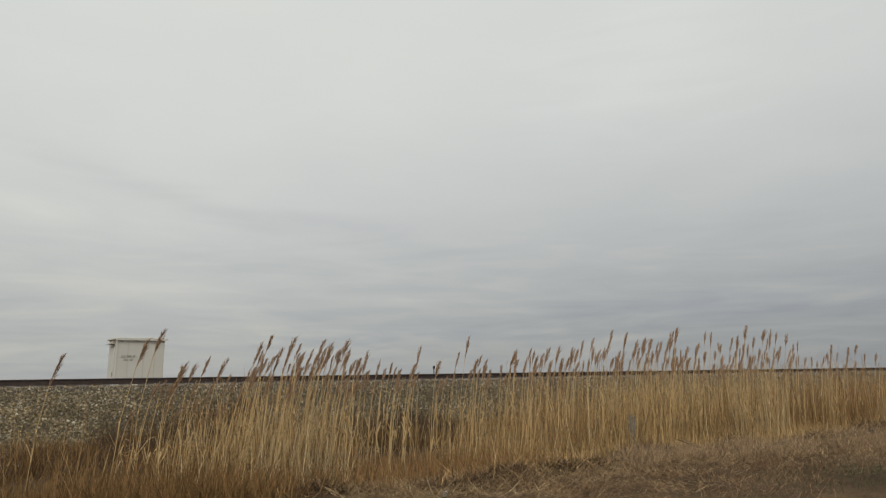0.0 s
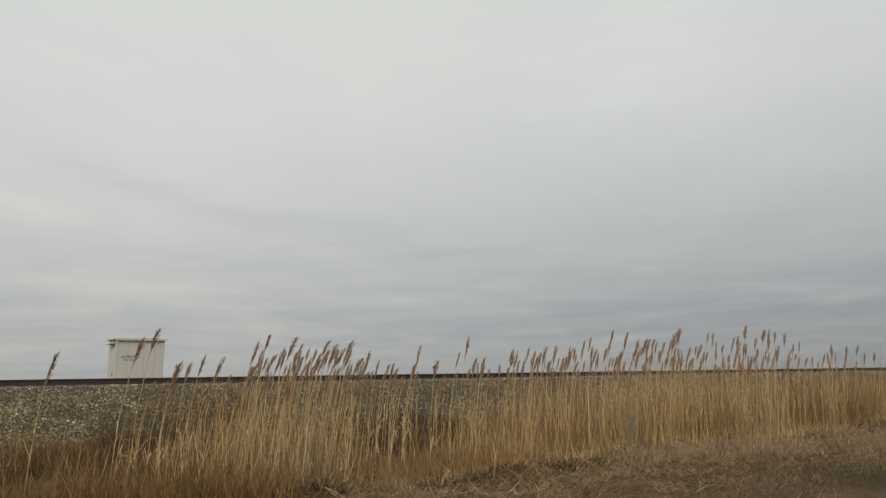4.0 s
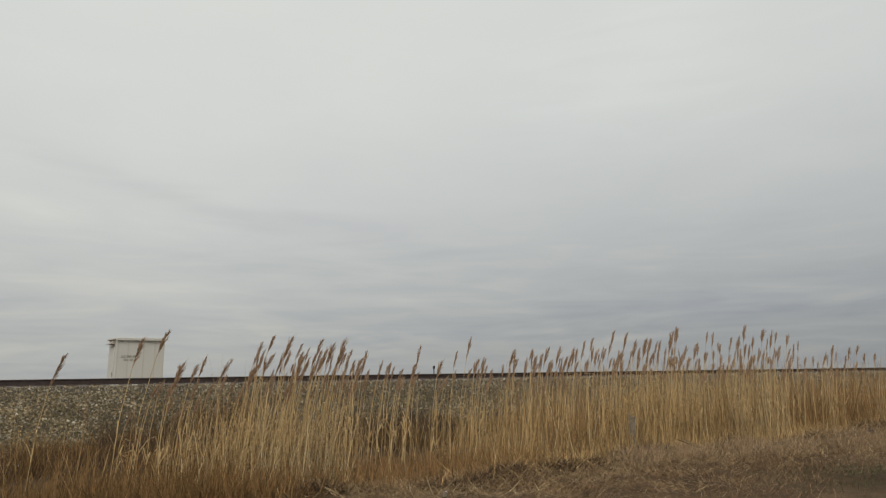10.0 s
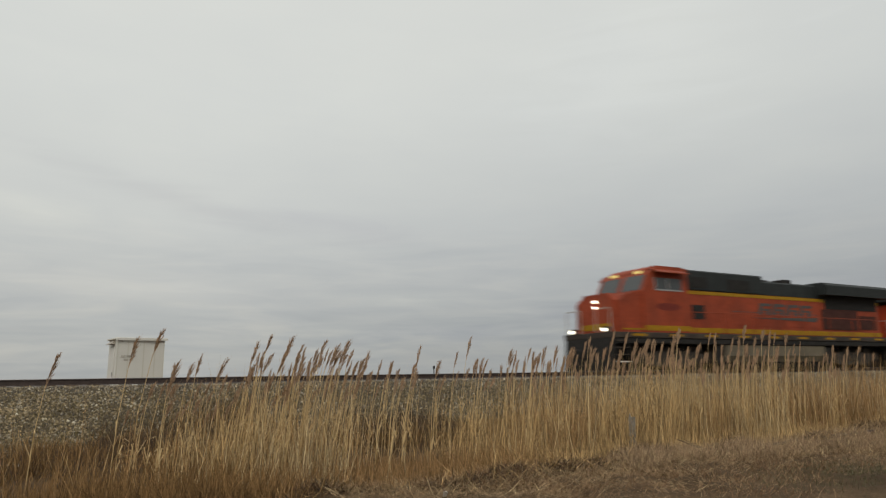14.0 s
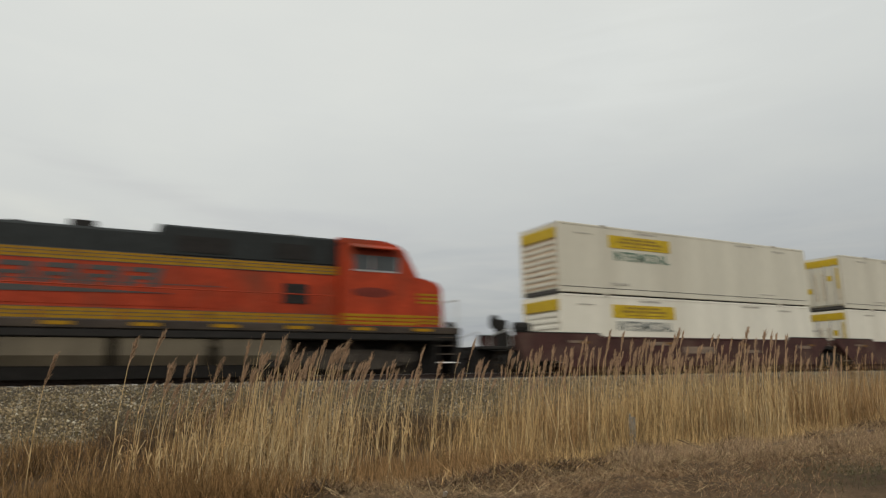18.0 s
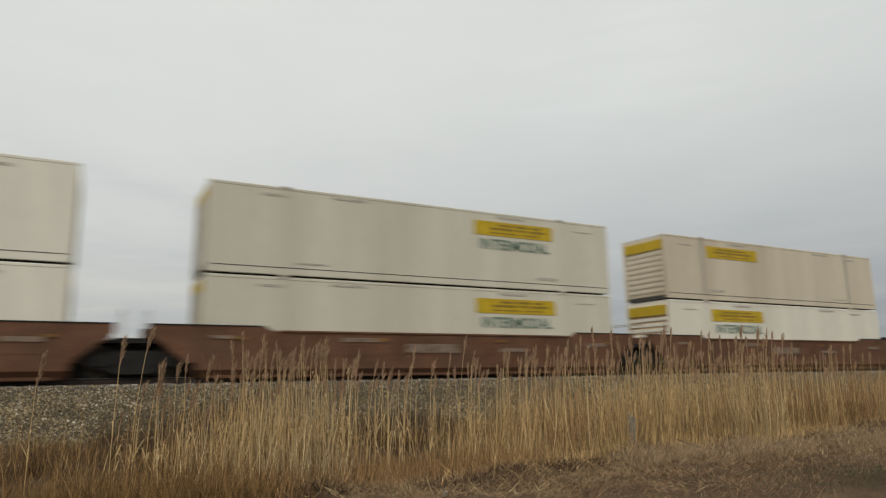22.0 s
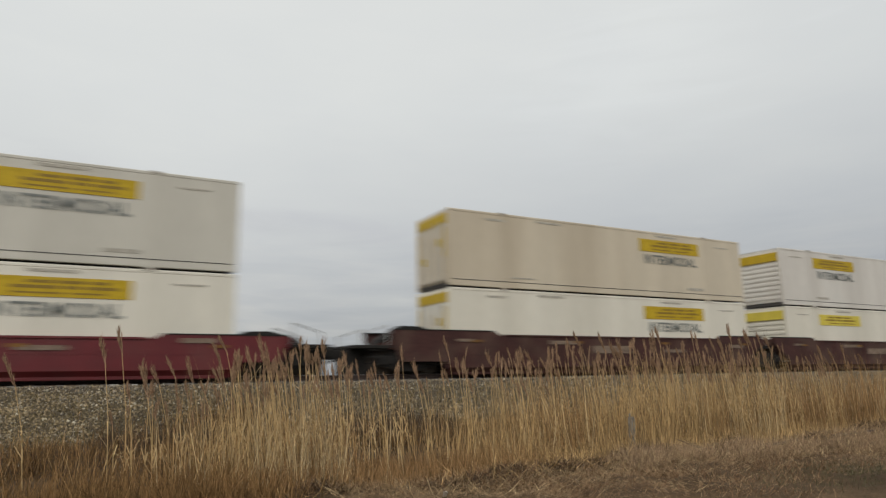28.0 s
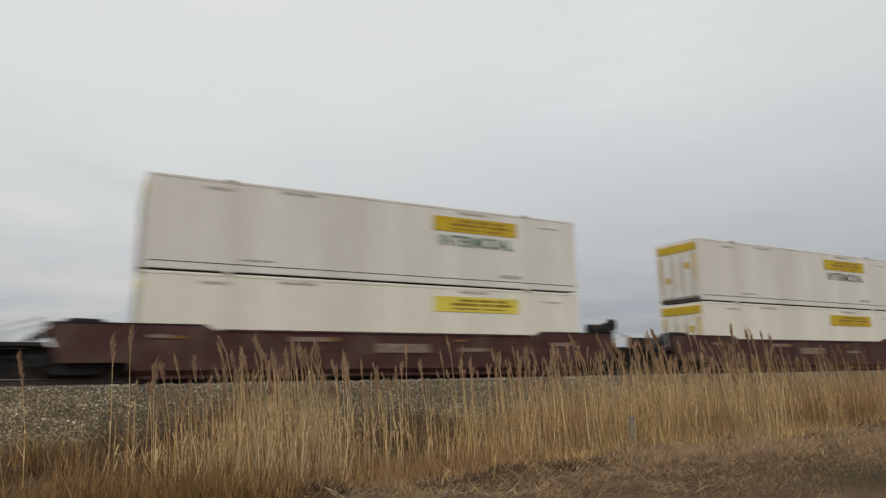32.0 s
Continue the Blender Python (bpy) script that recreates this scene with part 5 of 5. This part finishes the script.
def build_reed_bed():
    """Clumps of bare stalks, each swaying as one."""
    rng = np.random.default_rng(21)
    xs = list(np.arange(-1.5, 9.0, 0.75)) + list(np.arange(9.0, 18.0, 1.0)) + list(np.arange(18.0, 29.0, 1.6))
    k = 0
    for i, x0 in enumerate(xs):
        w = (xs[i + 1] - x0) if i + 1 < len(xs) else 1.6
        for y0, y1 in ((8.7, 9.9), (9.9, 11.3), (11.3, 13.2)):
            d, h = cover((x0 + w / 2) * 10.3 / ((y0 + y1) / 2))
            d, h = d * rng.uniform(0.5, 1.45), h * rng.uniform(0.86, 1.14)
            n = int(135 * d * w * (y1 - y0) * (1.15 if y0 < 9 else 0.85))
            if n < 4:
                continue
            cx, cy = x0 + w / 2, (y0 + y1) / 2
            shift = 0.07 * max(0.0, cx - 3)
            bx = rng.normal(0, w * 0.55, n)
            by = rng.uniform(-(y1 - y0) * 0.6, (y1 - y0) * 0.6, n) + (shift + rng.uniform(-0.3, 0.35) if y0 < 9 else 0)
            # most stalks are snapped short; some still stand to their full height
            hh = np.clip(np.where(rng.uniform(0, 1, n) < (0.74 if cx < 7 else 0.60), rng.normal(h * 0.82, 0.24, n), rng.normal(h * 1.40, 0.27, n)), 0.25, 2.0)
            base = np.stack([bx, by, np.full(n, -0.05)], 1)
            tip = base + np.stack([rng.normal(0.03, 0.15, n) * hh, rng.normal(0, 0.12, n) * hh, hh], 1)
            # dry leaves stand off the stalks, thin ones high up
            pick = rng.integers(0, n, int(n * 1.3))
            m = len(pick)
            f = rng.uniform(0.25, 0.9, m)
            lb = base[pick] + (tip[pick] - base[pick]) * f[:, None]
            la, ll = rng.uniform(0, 2 * np.pi, m), rng.uniform(0.10, 0.30, m)
            lt = lb + np.stack([np.cos(la) * 0.7 * ll + 0.03, np.sin(la) * 0.7 * ll, rng.uniform(-0.15, 0.75, m) * ll], 1)
            bend = np.concatenate([rng.normal(0, 0.03, (n, 3)), np.tile([0, 0, 0.03], (m, 1))])
            tone = REED_BROWN if cx < 1.6 or rng.random() < (0.5 if cx < 4 or cx > 13 else 0.25) else (STRAW_PALE if rng.random() < 0.25 else STRAW)
            me = blades("reed_clump", tone, np.concatenate([base, lb]), np.concatenate([tip, lt]), np.concatenate([rng.uniform(0.005, 0.011, n), rng.uniform(0.005, 0.010, m)]), bend, seed=k)
            z0 = ground_height(cx, cy)
            ob = thing("reed_clump", "dense clump of dry golden reed stalks", "reeds", group="reed bed", kind="stuff", mesh=me)
            SWAYING.append((ob, [(0.5 * j, pose(cx, cy, z0, 0.3 * math.sin(0.9 * j + k), 0.30 * wind(0.5 * j, cx, 0.3 * k) - 1.0, 0)) for j in range(65)]))
            k += 1


def build_front_stalks():
    """Single thick pale stalks at the near edge of the bed, in small swaying tufts."""
    rng = np.random.default_rng(77)
    for k in range(46):
        cx = 0.6 + 18.0 * rng.uniform(0, 1) ** 1.1
        cy = edge_y(cx) + rng.uniform(0.75, 2.2)
        d, h = cover(cx * 10.3 / cy)
        n = 3 + int(7 * d)
        base = np.stack([rng.normal(0, 0.28, n), rng.normal(0, 0.2, n), np.full(n, -0.05)], 1)
        hh = np.clip(rng.normal(h * 0.95, 0.3, n), 0.4, 1.9)
        tip = base + np.stack([rng.normal(0.03, 0.13, n) * hh, rng.normal(0, 0.1, n) * hh, hh], 1)
        me = blades("reed_clump", STRAW_PALE, base, tip, rng.uniform(0.008, 0.014, n), rng.normal(0, 0.03, (n, 3)), seed=900 + k)
        ob = thing("reed_clump", "small tuft of thick pale reed stalks", "reeds", group="reed bed", kind="stuff", mesh=me)
        z0 = ground_height(cx, cy)
        SWAYING.append((ob, [(0.5 * j, pose(cx, cy, z0, 0.3 * math.sin(0.9 * j + k), 0.30 * wind(0.5 * j, cx, 0.3 * k) - 1.0, 0)) for j in range(65)]))


def scatter(name, mat, label, category, n, spot, length, width, up, seed, bend=0.03, along=0.0):
    """Loose blades on the ground. spot(rng) gives x, y, z; up: how steeply they stand, 0 flat to 1 upright."""
    rng = np.random.default_rng(seed)
    pts = np.array([spot(rng) for _ in range(n)])
    ln = rng.uniform(*length, n)
    a = rng.uniform(0, 2 * np.pi, n)
    a = np.where(rng.uniform(0, 1, n) < along, rng.normal(-0.45, 0.4, n) + np.pi * rng.integers(0, 2, n), a)
    e = np.clip(rng.normal(up, 0.22, n), 0.02, 1.0) * np.pi / 2
    d = np.stack([np.cos(a) * np.cos(e), np.sin(a) * np.cos(e), np.sin(e)], 1)
    me = blades(name, mat, pts, pts + d * ln[:, None], rng.uniform(*width, n), rng.normal(0, bend, (n, 3)), seed=seed)
    thing(name, label, category, kind="stuff", mesh=me)


def edge_y(x):
    return 7.72 + 0.075 * x + 0.22 * math.sin(x * 0.9) + 0.13 * math.sin(x * 2.3 + 1)


def build_grass():
    def on_ground(x, y, z=0.0):
        return (x, y, ground_height(x, y) + z)

    def low_left(r):
        q = np.random.default_rng(1500 + int(r.integers(0, 110)))
        x = q.uniform(-1.8, 2.1)
        y = q.uniform(7.2, 9.6 + 0.3 * x)
        return on_ground(x + r.normal(0, 0.2), y + r.normal(0, 0.18))

    def low_middle(r):
        q = np.random.default_rng(2300 + int(r.integers(0, 60)))
        x = q.uniform(1.5, 6.6)
        return on_ground(x + r.normal(0, 0.2), q.uniform(8.2, 10.0) + r.normal(0, 0.15))

    def low_right(r):
        x = r.uniform(5.5, 24.0)
        return on_ground(x, edge_y(x) + 0.25 + abs(r.normal(0, 1.3)))

    def verge(r):
        x = 2.7 + 18.4 * r.uniform(0, 1) ** 1.1
        y = edge_y(x) - abs(r.normal(0, 1.3)) + 0.1
        return on_ground(x, y, r.uniform(0, 0.03))

    def tuft(r):
        c = r.integers(0, 170)
        q = np.random.default_rng(700 + int(c))
        x = 4.6 + 16.0 * q.uniform(0, 1) ** 1.3
        y = edge_y(x) - abs(q.normal(0.1, 1.6)) - 0.1
        return on_ground(x + r.normal(0, 0.22), y + r.normal(0, 0.16))

    def wisp(r):
        q = np.random.default_rng(1200 + int(r.integers(0, 150)))
        x = q.uniform(7.2, 17.0)
        y = edge_y(x) - q.uniform(0.1, 1.0 + 0.12 * (x - 7.2))
        return on_ground(x + r.normal(0, 0.15), y + r.normal(0, 0.12))

    def ridge(r):
        q = np.random.default_rng(900 + int(r.integers(0, 26)))
        c, w, off = q.uniform(2.6, 17.0), q.uniform(0.2, 0.75), q.normal(-0.12, 0.22)
        x = c + r.normal(0, w)
        d = r.normal(0, 0.17)
        return on_ground(x, edge_y(x) + off + d, max(0.0, 0.13 - 0.5 * abs(d)) * r.uniform(0, 1) * math.exp(-((x - c) / w) ** 2))

    def green(r):
        return on_ground(9.2 + r.normal(0, 0.9), 5.5 + r.normal(0, 0.5))

    def toe(r):
        q = np.random.default_rng(300 + int(r.integers(0, 60)))
        c = (q.uniform(-3.0, 0.5), q.uniform(-1.5, 2.5), q.uniform(0.5, 4.0), q.uniform(5.0, 8.4), q.uniform(8.4, 14.0))[q.integers(0, 5)] + r.normal(0, 0.5)
        y = q.uniform(11.0 if c < 1.5 else 13.0, 15.6 if c < 0.4 else (18.2 if c < 4.5 else 17.0)) + r.normal(0, 0.4)
        return (c, y, max(ground_height(c, y), bank_height(y)))

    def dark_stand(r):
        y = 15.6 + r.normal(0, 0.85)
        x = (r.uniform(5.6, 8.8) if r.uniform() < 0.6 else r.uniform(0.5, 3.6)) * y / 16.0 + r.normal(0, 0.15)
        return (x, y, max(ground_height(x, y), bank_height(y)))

    def slope(r):
        x = r.uniform(-3, 30)
        y = TRACK_Y - 5.4 + 3.1 * r.uniform(0, 1) ** 1.2
        return (x, y, max(ground_height(x, y), bank_height(y)))

    def ditch(r):
        q = np.random.default_rng(1800 + int(r.integers(0, 160)))
        a, y = q.uniform(-3, 22), q.uniform(10.2, 16.6) + r.normal(0, 0.25)
        x = (a + (3.6 if 5.0 < a * 15.6 / y < 8.8 else 0.0)) + r.normal(0, 0.25)
        return (x, y, max(ground_height(x, y), bank_height(y)))
    scatter("dead_grass", STRAW_BROWN, "matted brown dead grass among the reeds", "grass", 5200, low_left, (0.18, 0.62), (0.006, 0.011), 0.68, 31, 0.04)
    scatter("dead_grass", REED_BROWN, "tawny dead grass between the reed stalks", "grass", 6000, low_middle, (0.15, 0.50), (0.005, 0.010), 0.68, 51, 0.04)
    scatter("dead_grass", STRAW, "pale dead grass at the foot of the reeds", "grass", 9000, low_right, (0.15, 0.55), (0.006, 0.011), 0.66, 32, 0.04)
    scatter("mown_thatch", THATCH, "flattened straw thatch on the mown verge", "thatch", 22000, verge, (0.06, 0.30), (0.003, 0.008), 0.05, 33, 0.03, 0.7)
    scatter("loose_straw", STRAW_PALE, "pale loose straws lying along the verge", "straw", 3500, verge, (0.10, 0.42), (0.004, 0.008), 0.04, 43, 0.03, 0.8)
    scatter("dry_tufts", THATCH, "low dry grass tufts on the verge", "grass tuft", 9000, tuft, (0.05, 0.17), (0.003, 0.007), 0.38, 34)
    scatter("brown_twigs", TWIG, "brown twiggy dead stems through the verge", "twigs", 12000, tuft, (0.05, 0.20), (0.003, 0.008), 0.3, 44)
    scatter("dark_debris", WEED, "dark heaps of dead plant debris along the reed bed", "debris", 12000, ridge, (0.06, 0.24), (0.005, 0.012), 0.2, 35)
    scatter("brown_debris", TWIG, "brown broken stems heaped along the reed bed", "debris", 8000, ridge, (0.06, 0.28), (0.005, 0.011), 0.25, 45)
    scatter("broken_stalks", STRAW, "broken pale reed stalks lying on the debris", "stalks", 3200, ridge, (0.15, 0.55), (0.008, 0.014), 0.08, 36)
    scatter("wispy_grass", WISP, "wispy pinkish-brown dead grass standing on the verge", "grass", 15000, wisp, (0.10, 0.30), (0.003, 0.006), 0.58, 48, 0.03)
    scatter("pale_wisps", STRAW_PALE, "pale dry wisps standing along the verge", "grass", 2600, wisp, (0.10, 0.30), (0.003, 0.006), 0.5, 52, 0.04)
    scatter("green_grass", GREENERY, "thin green grass showing through the thatch", "grass", 1500, green, (0.04, 0.13), (0.003, 0.007), 0.45, 37)
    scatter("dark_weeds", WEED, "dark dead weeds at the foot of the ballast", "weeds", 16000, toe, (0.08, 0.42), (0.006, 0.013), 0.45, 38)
    scatter("rusty_grass", STRAW_BROWN, "rust-brown grass on the foot of the ballast slope", "grass", 12000, toe, (0.10, 0.50), (0.006, 0.012), 0.65, 47)
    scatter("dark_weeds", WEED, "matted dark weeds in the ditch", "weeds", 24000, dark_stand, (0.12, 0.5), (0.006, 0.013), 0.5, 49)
    scatter("slope_weeds", MOSSY, "sparse yellow-brown weeds on the ballast slope", "weeds", 30000, slope, (0.03, 0.13), (0.006, 0.012), 0.45, 39)
    scatter("ditch_grass", STRAW_BROWN, "brown grass in the ditch below the ballast", "grass", 6500, ditch, (0.12, 0.55), (0.006, 0.012), 0.65, 40)
    scatter("pale_stems", STRAW, "thin pale stems standing in the ditch", "stems", 1400, ditch, (0.25, 0.8), (0.005, 0.009), 0.85, 46)


# ---- the shed and small things ----
def build_shed():
    ob = thing("signal_shed", "white metal signal equipment shed on concrete piers beyond the track", "shed", at=pose(2.36, 37.1, -1.42, 0, 0, 9))
    wx, wy, z0, z1 = 1.10, 0.95, 0.55, 3.28
    part("wall_body", Shape().box(-wx, wx, -wy, wy, z0, z1, 0.015), SHED_WALL, ob)
    for x in (-wx, -0.62, 0.10, 0.62, wx - 0.05):
        part("wall_seam", Shape().box(x, x + 0.045, -wy - 0.014, -wy - 0.001, z0 + 0.02, z1 - 0.02), BOX_GREY, ob)
    part("roof", Shape().box(-wx - 0.10, wx + 0.10, -wy - 0.10, wy + 0.10, z1 + 0.002, z1 + 0.085, 0.02), BOX_GREY, ob, "overhanging flat grey roof")
    part("drip_edge", Shape().box(-wx - 0.11, wx + 0.11, -wy - 0.118, -wy - 0.102, z1 - 0.05, z1 + 0.06), SHED_WALL, ob)
    door = part("door", Shape().box(-wx - 0.03, -wx - 0.002, -0.5, 0.5, z0 + 0.1, z1 - 0.35, 0.01), SHED_WALL, ob)
    part("door_handle", Shape().box(-wx - 0.07, -wx - 0.031, -0.42, -0.36, 1.5, 1.7), STEEL, door)
    part("vent_hood", Shape().prism([(-wx - 0.26, z1 - 0.22), (-wx - 0.002, z1 - 0.22), (-wx - 0.002, z1 - 0.03)], -0.5, 0.5), POST_DARK, ob, "grey vent hood")
    for z, x0, x1 in ((2.41, -0.90, -0.70), (2.41, -0.66, -0.42), (2.41, -0.38, -0.26), (2.24, -0.78, -0.56), (2.24, -0.51, -0.34)):
        part("lettering_bar", Shape().box(x0, x1, -wy - 0.02, -wy - 0.015, z, z + 0.10), PALE_STENCIL, ob, "faded illegible lettering")
    for x in (-0.9, 0.9):
        for y in (-0.75, 0.75):
            part("pier", Shape().box(x - 0.12, x + 0.12, y - 0.12, y + 0.12, -0.05, 0.548, 0.01), CONCRETE, ob)
    part("conduit", Shape().tube((wx + 0.04, 0.3, 0.0), (wx + 0.04, 0.3, 2.6), 0.03, 8), STEEL, ob)


def build_small():
    post = thing("marker_post", "thin dark marker post beyond the track", "post", at=pose(15.67, 30.0, -1.41))
    part("stake", Shape().tube((0, 0, 0), (0, 0, 1.66), 0.025, 6), BLACK, post)
    part("marker_head", Shape().box(-0.05, 0.05, -0.02, 0.02, 1.64, 1.80, 0.01), BLACK, post)
    z = ground_height(9.2, 9.6)
    stake = Shape().prism([(-0.05, -0.045), (0.05, -0.05), (0.055, 0.04), (-0.045, 0.05)], -0.1, 0.66, "z").prism([(-0.05, 0.03), (0.03, 0.03), (0.02, 0.045)], 0.66, 0.72, "z")
    thing("wooden_stake", "grey weathered wooden stake among the reeds", "stake", at=pose(9.2, 9.6, z, 3, -3, 20), mesh=stake.mesh("wooden_stake", WOOD))
    # half-buried timber along the edge of the verge
    s = Shape()
    prof = [(-0.06, -0.05), (0.055, -0.05), (0.065, 0.02), (0.035, 0.05), (-0.03, 0.052), (-0.065, 0.015)]
    s.prism(prof, 0.0, 2.5, "x")
    thing("timber", "weathered grey timber lying half buried at the verge", "timber", at=pose(12.65, 8.19, ground_height(13.8, 8.33) + 0.055, 4, 0.0, 7.2), mesh=s.mesh("timber", DARK_WOOD))
    log = Shape().tube((0, 0, 0), (0.8, 0.03, 0.02), 0.035, 8, 0.03).tube((0.8, 0.03, 0.02), (1.5, 0.0, 0.0), 0.03, 8, 0.018)
    thing("dead_log", "thin dark dead log lying along the verge", "log", at=pose(10.85, 7.97, ground_height(11.5, 8.0) + 0.04, 0, 0, 6.5), mesh=log.mesh("dead_log", DARK_WOOD))
    branch = Shape().tube((0, 0, 0), (0.42, 0.05, 0.10), 0.017, 6, 0.012).tube((0.42, 0.05, 0.10), (0.78, 0.02, 0.24), 0.012, 6, 0.006).tube((0.3, 0.04, 0.07), (0.45, -0.12, 0.2), 0.009, 5, 0.004)
    thing("fallen_branch", "dark fallen branch on the reed debris", "branch", at=pose(10.1, 8.62, ground_height(10, 8.6) + 0.03, 0, 0, 175), mesh=branch.mesh("fallen_branch", WEED))
    x, y = 3.62, 6.70
    paper = Shape().add([(-0.02, -0.05, 0), (0.02, -0.055, 0.004), (0.03, 0.0, 0.012), (0.015, 0.06, 0.006), (-0.025, 0.055, 0.0), (-0.015, 0.0, 0.014), (-0.02, -0.05, -0.006), (0.02, -0.055, -0.002), (0.03, 0.0, 0.006), (0.015, 0.06, 0), (-0.025, 0.055, -0.006), (-0.015, 0.0, 0.008)], [(0, 1, 2, 5), (5, 2, 3, 4), (6, 7, 8, 11), (11, 8, 9, 10), (0, 1, 7, 6), (1, 2, 8, 7), (2, 3, 9, 8), (3, 4, 10, 9), (4, 5, 11, 10), (5, 0, 6, 11)])
    thing("litter_scrap", "crumpled white scrap of litter on the verge", "litter", at=pose(x, y, ground_height(x, y) + 0.10, -35, 0, -30), mesh=paper.mesh("litter_scrap", WHITE))


build_reeds()
build_reed_bed()
build_front_stalks()
build_grass()
build_shed()
build_small()


# ---- what moves ----
def motions():
    for ob, rows in MOVING:
        walk(ob, rows)
    # wheelsets turn while they pass; each row turns less than a quarter
    step = 80.0
    for w, xx, r, u in WHEELS:
        enter = max(0.0, 23.0 + (u - 46.0) / SPEED)
        leave = min(32.0, 23.0 + (u + 8.0) / SPEED)
        n = int((leave - enter) * FPS)
        rows = [(0.0, pose(xx, 0, r))]
        for k in range(n + 1):
            t = enter + k / FPS
            if 0.05 < t < 31.95:
                rows.append((t, pose(xx, 0, r, 0, -step * k, 0)))
        rows.append((32.0, pose(xx, 0, r, 0, -step * n, 0)))
        walk(w, rows)
    for ob, rows in SWAYING:
        walk(ob, rows)


motions()
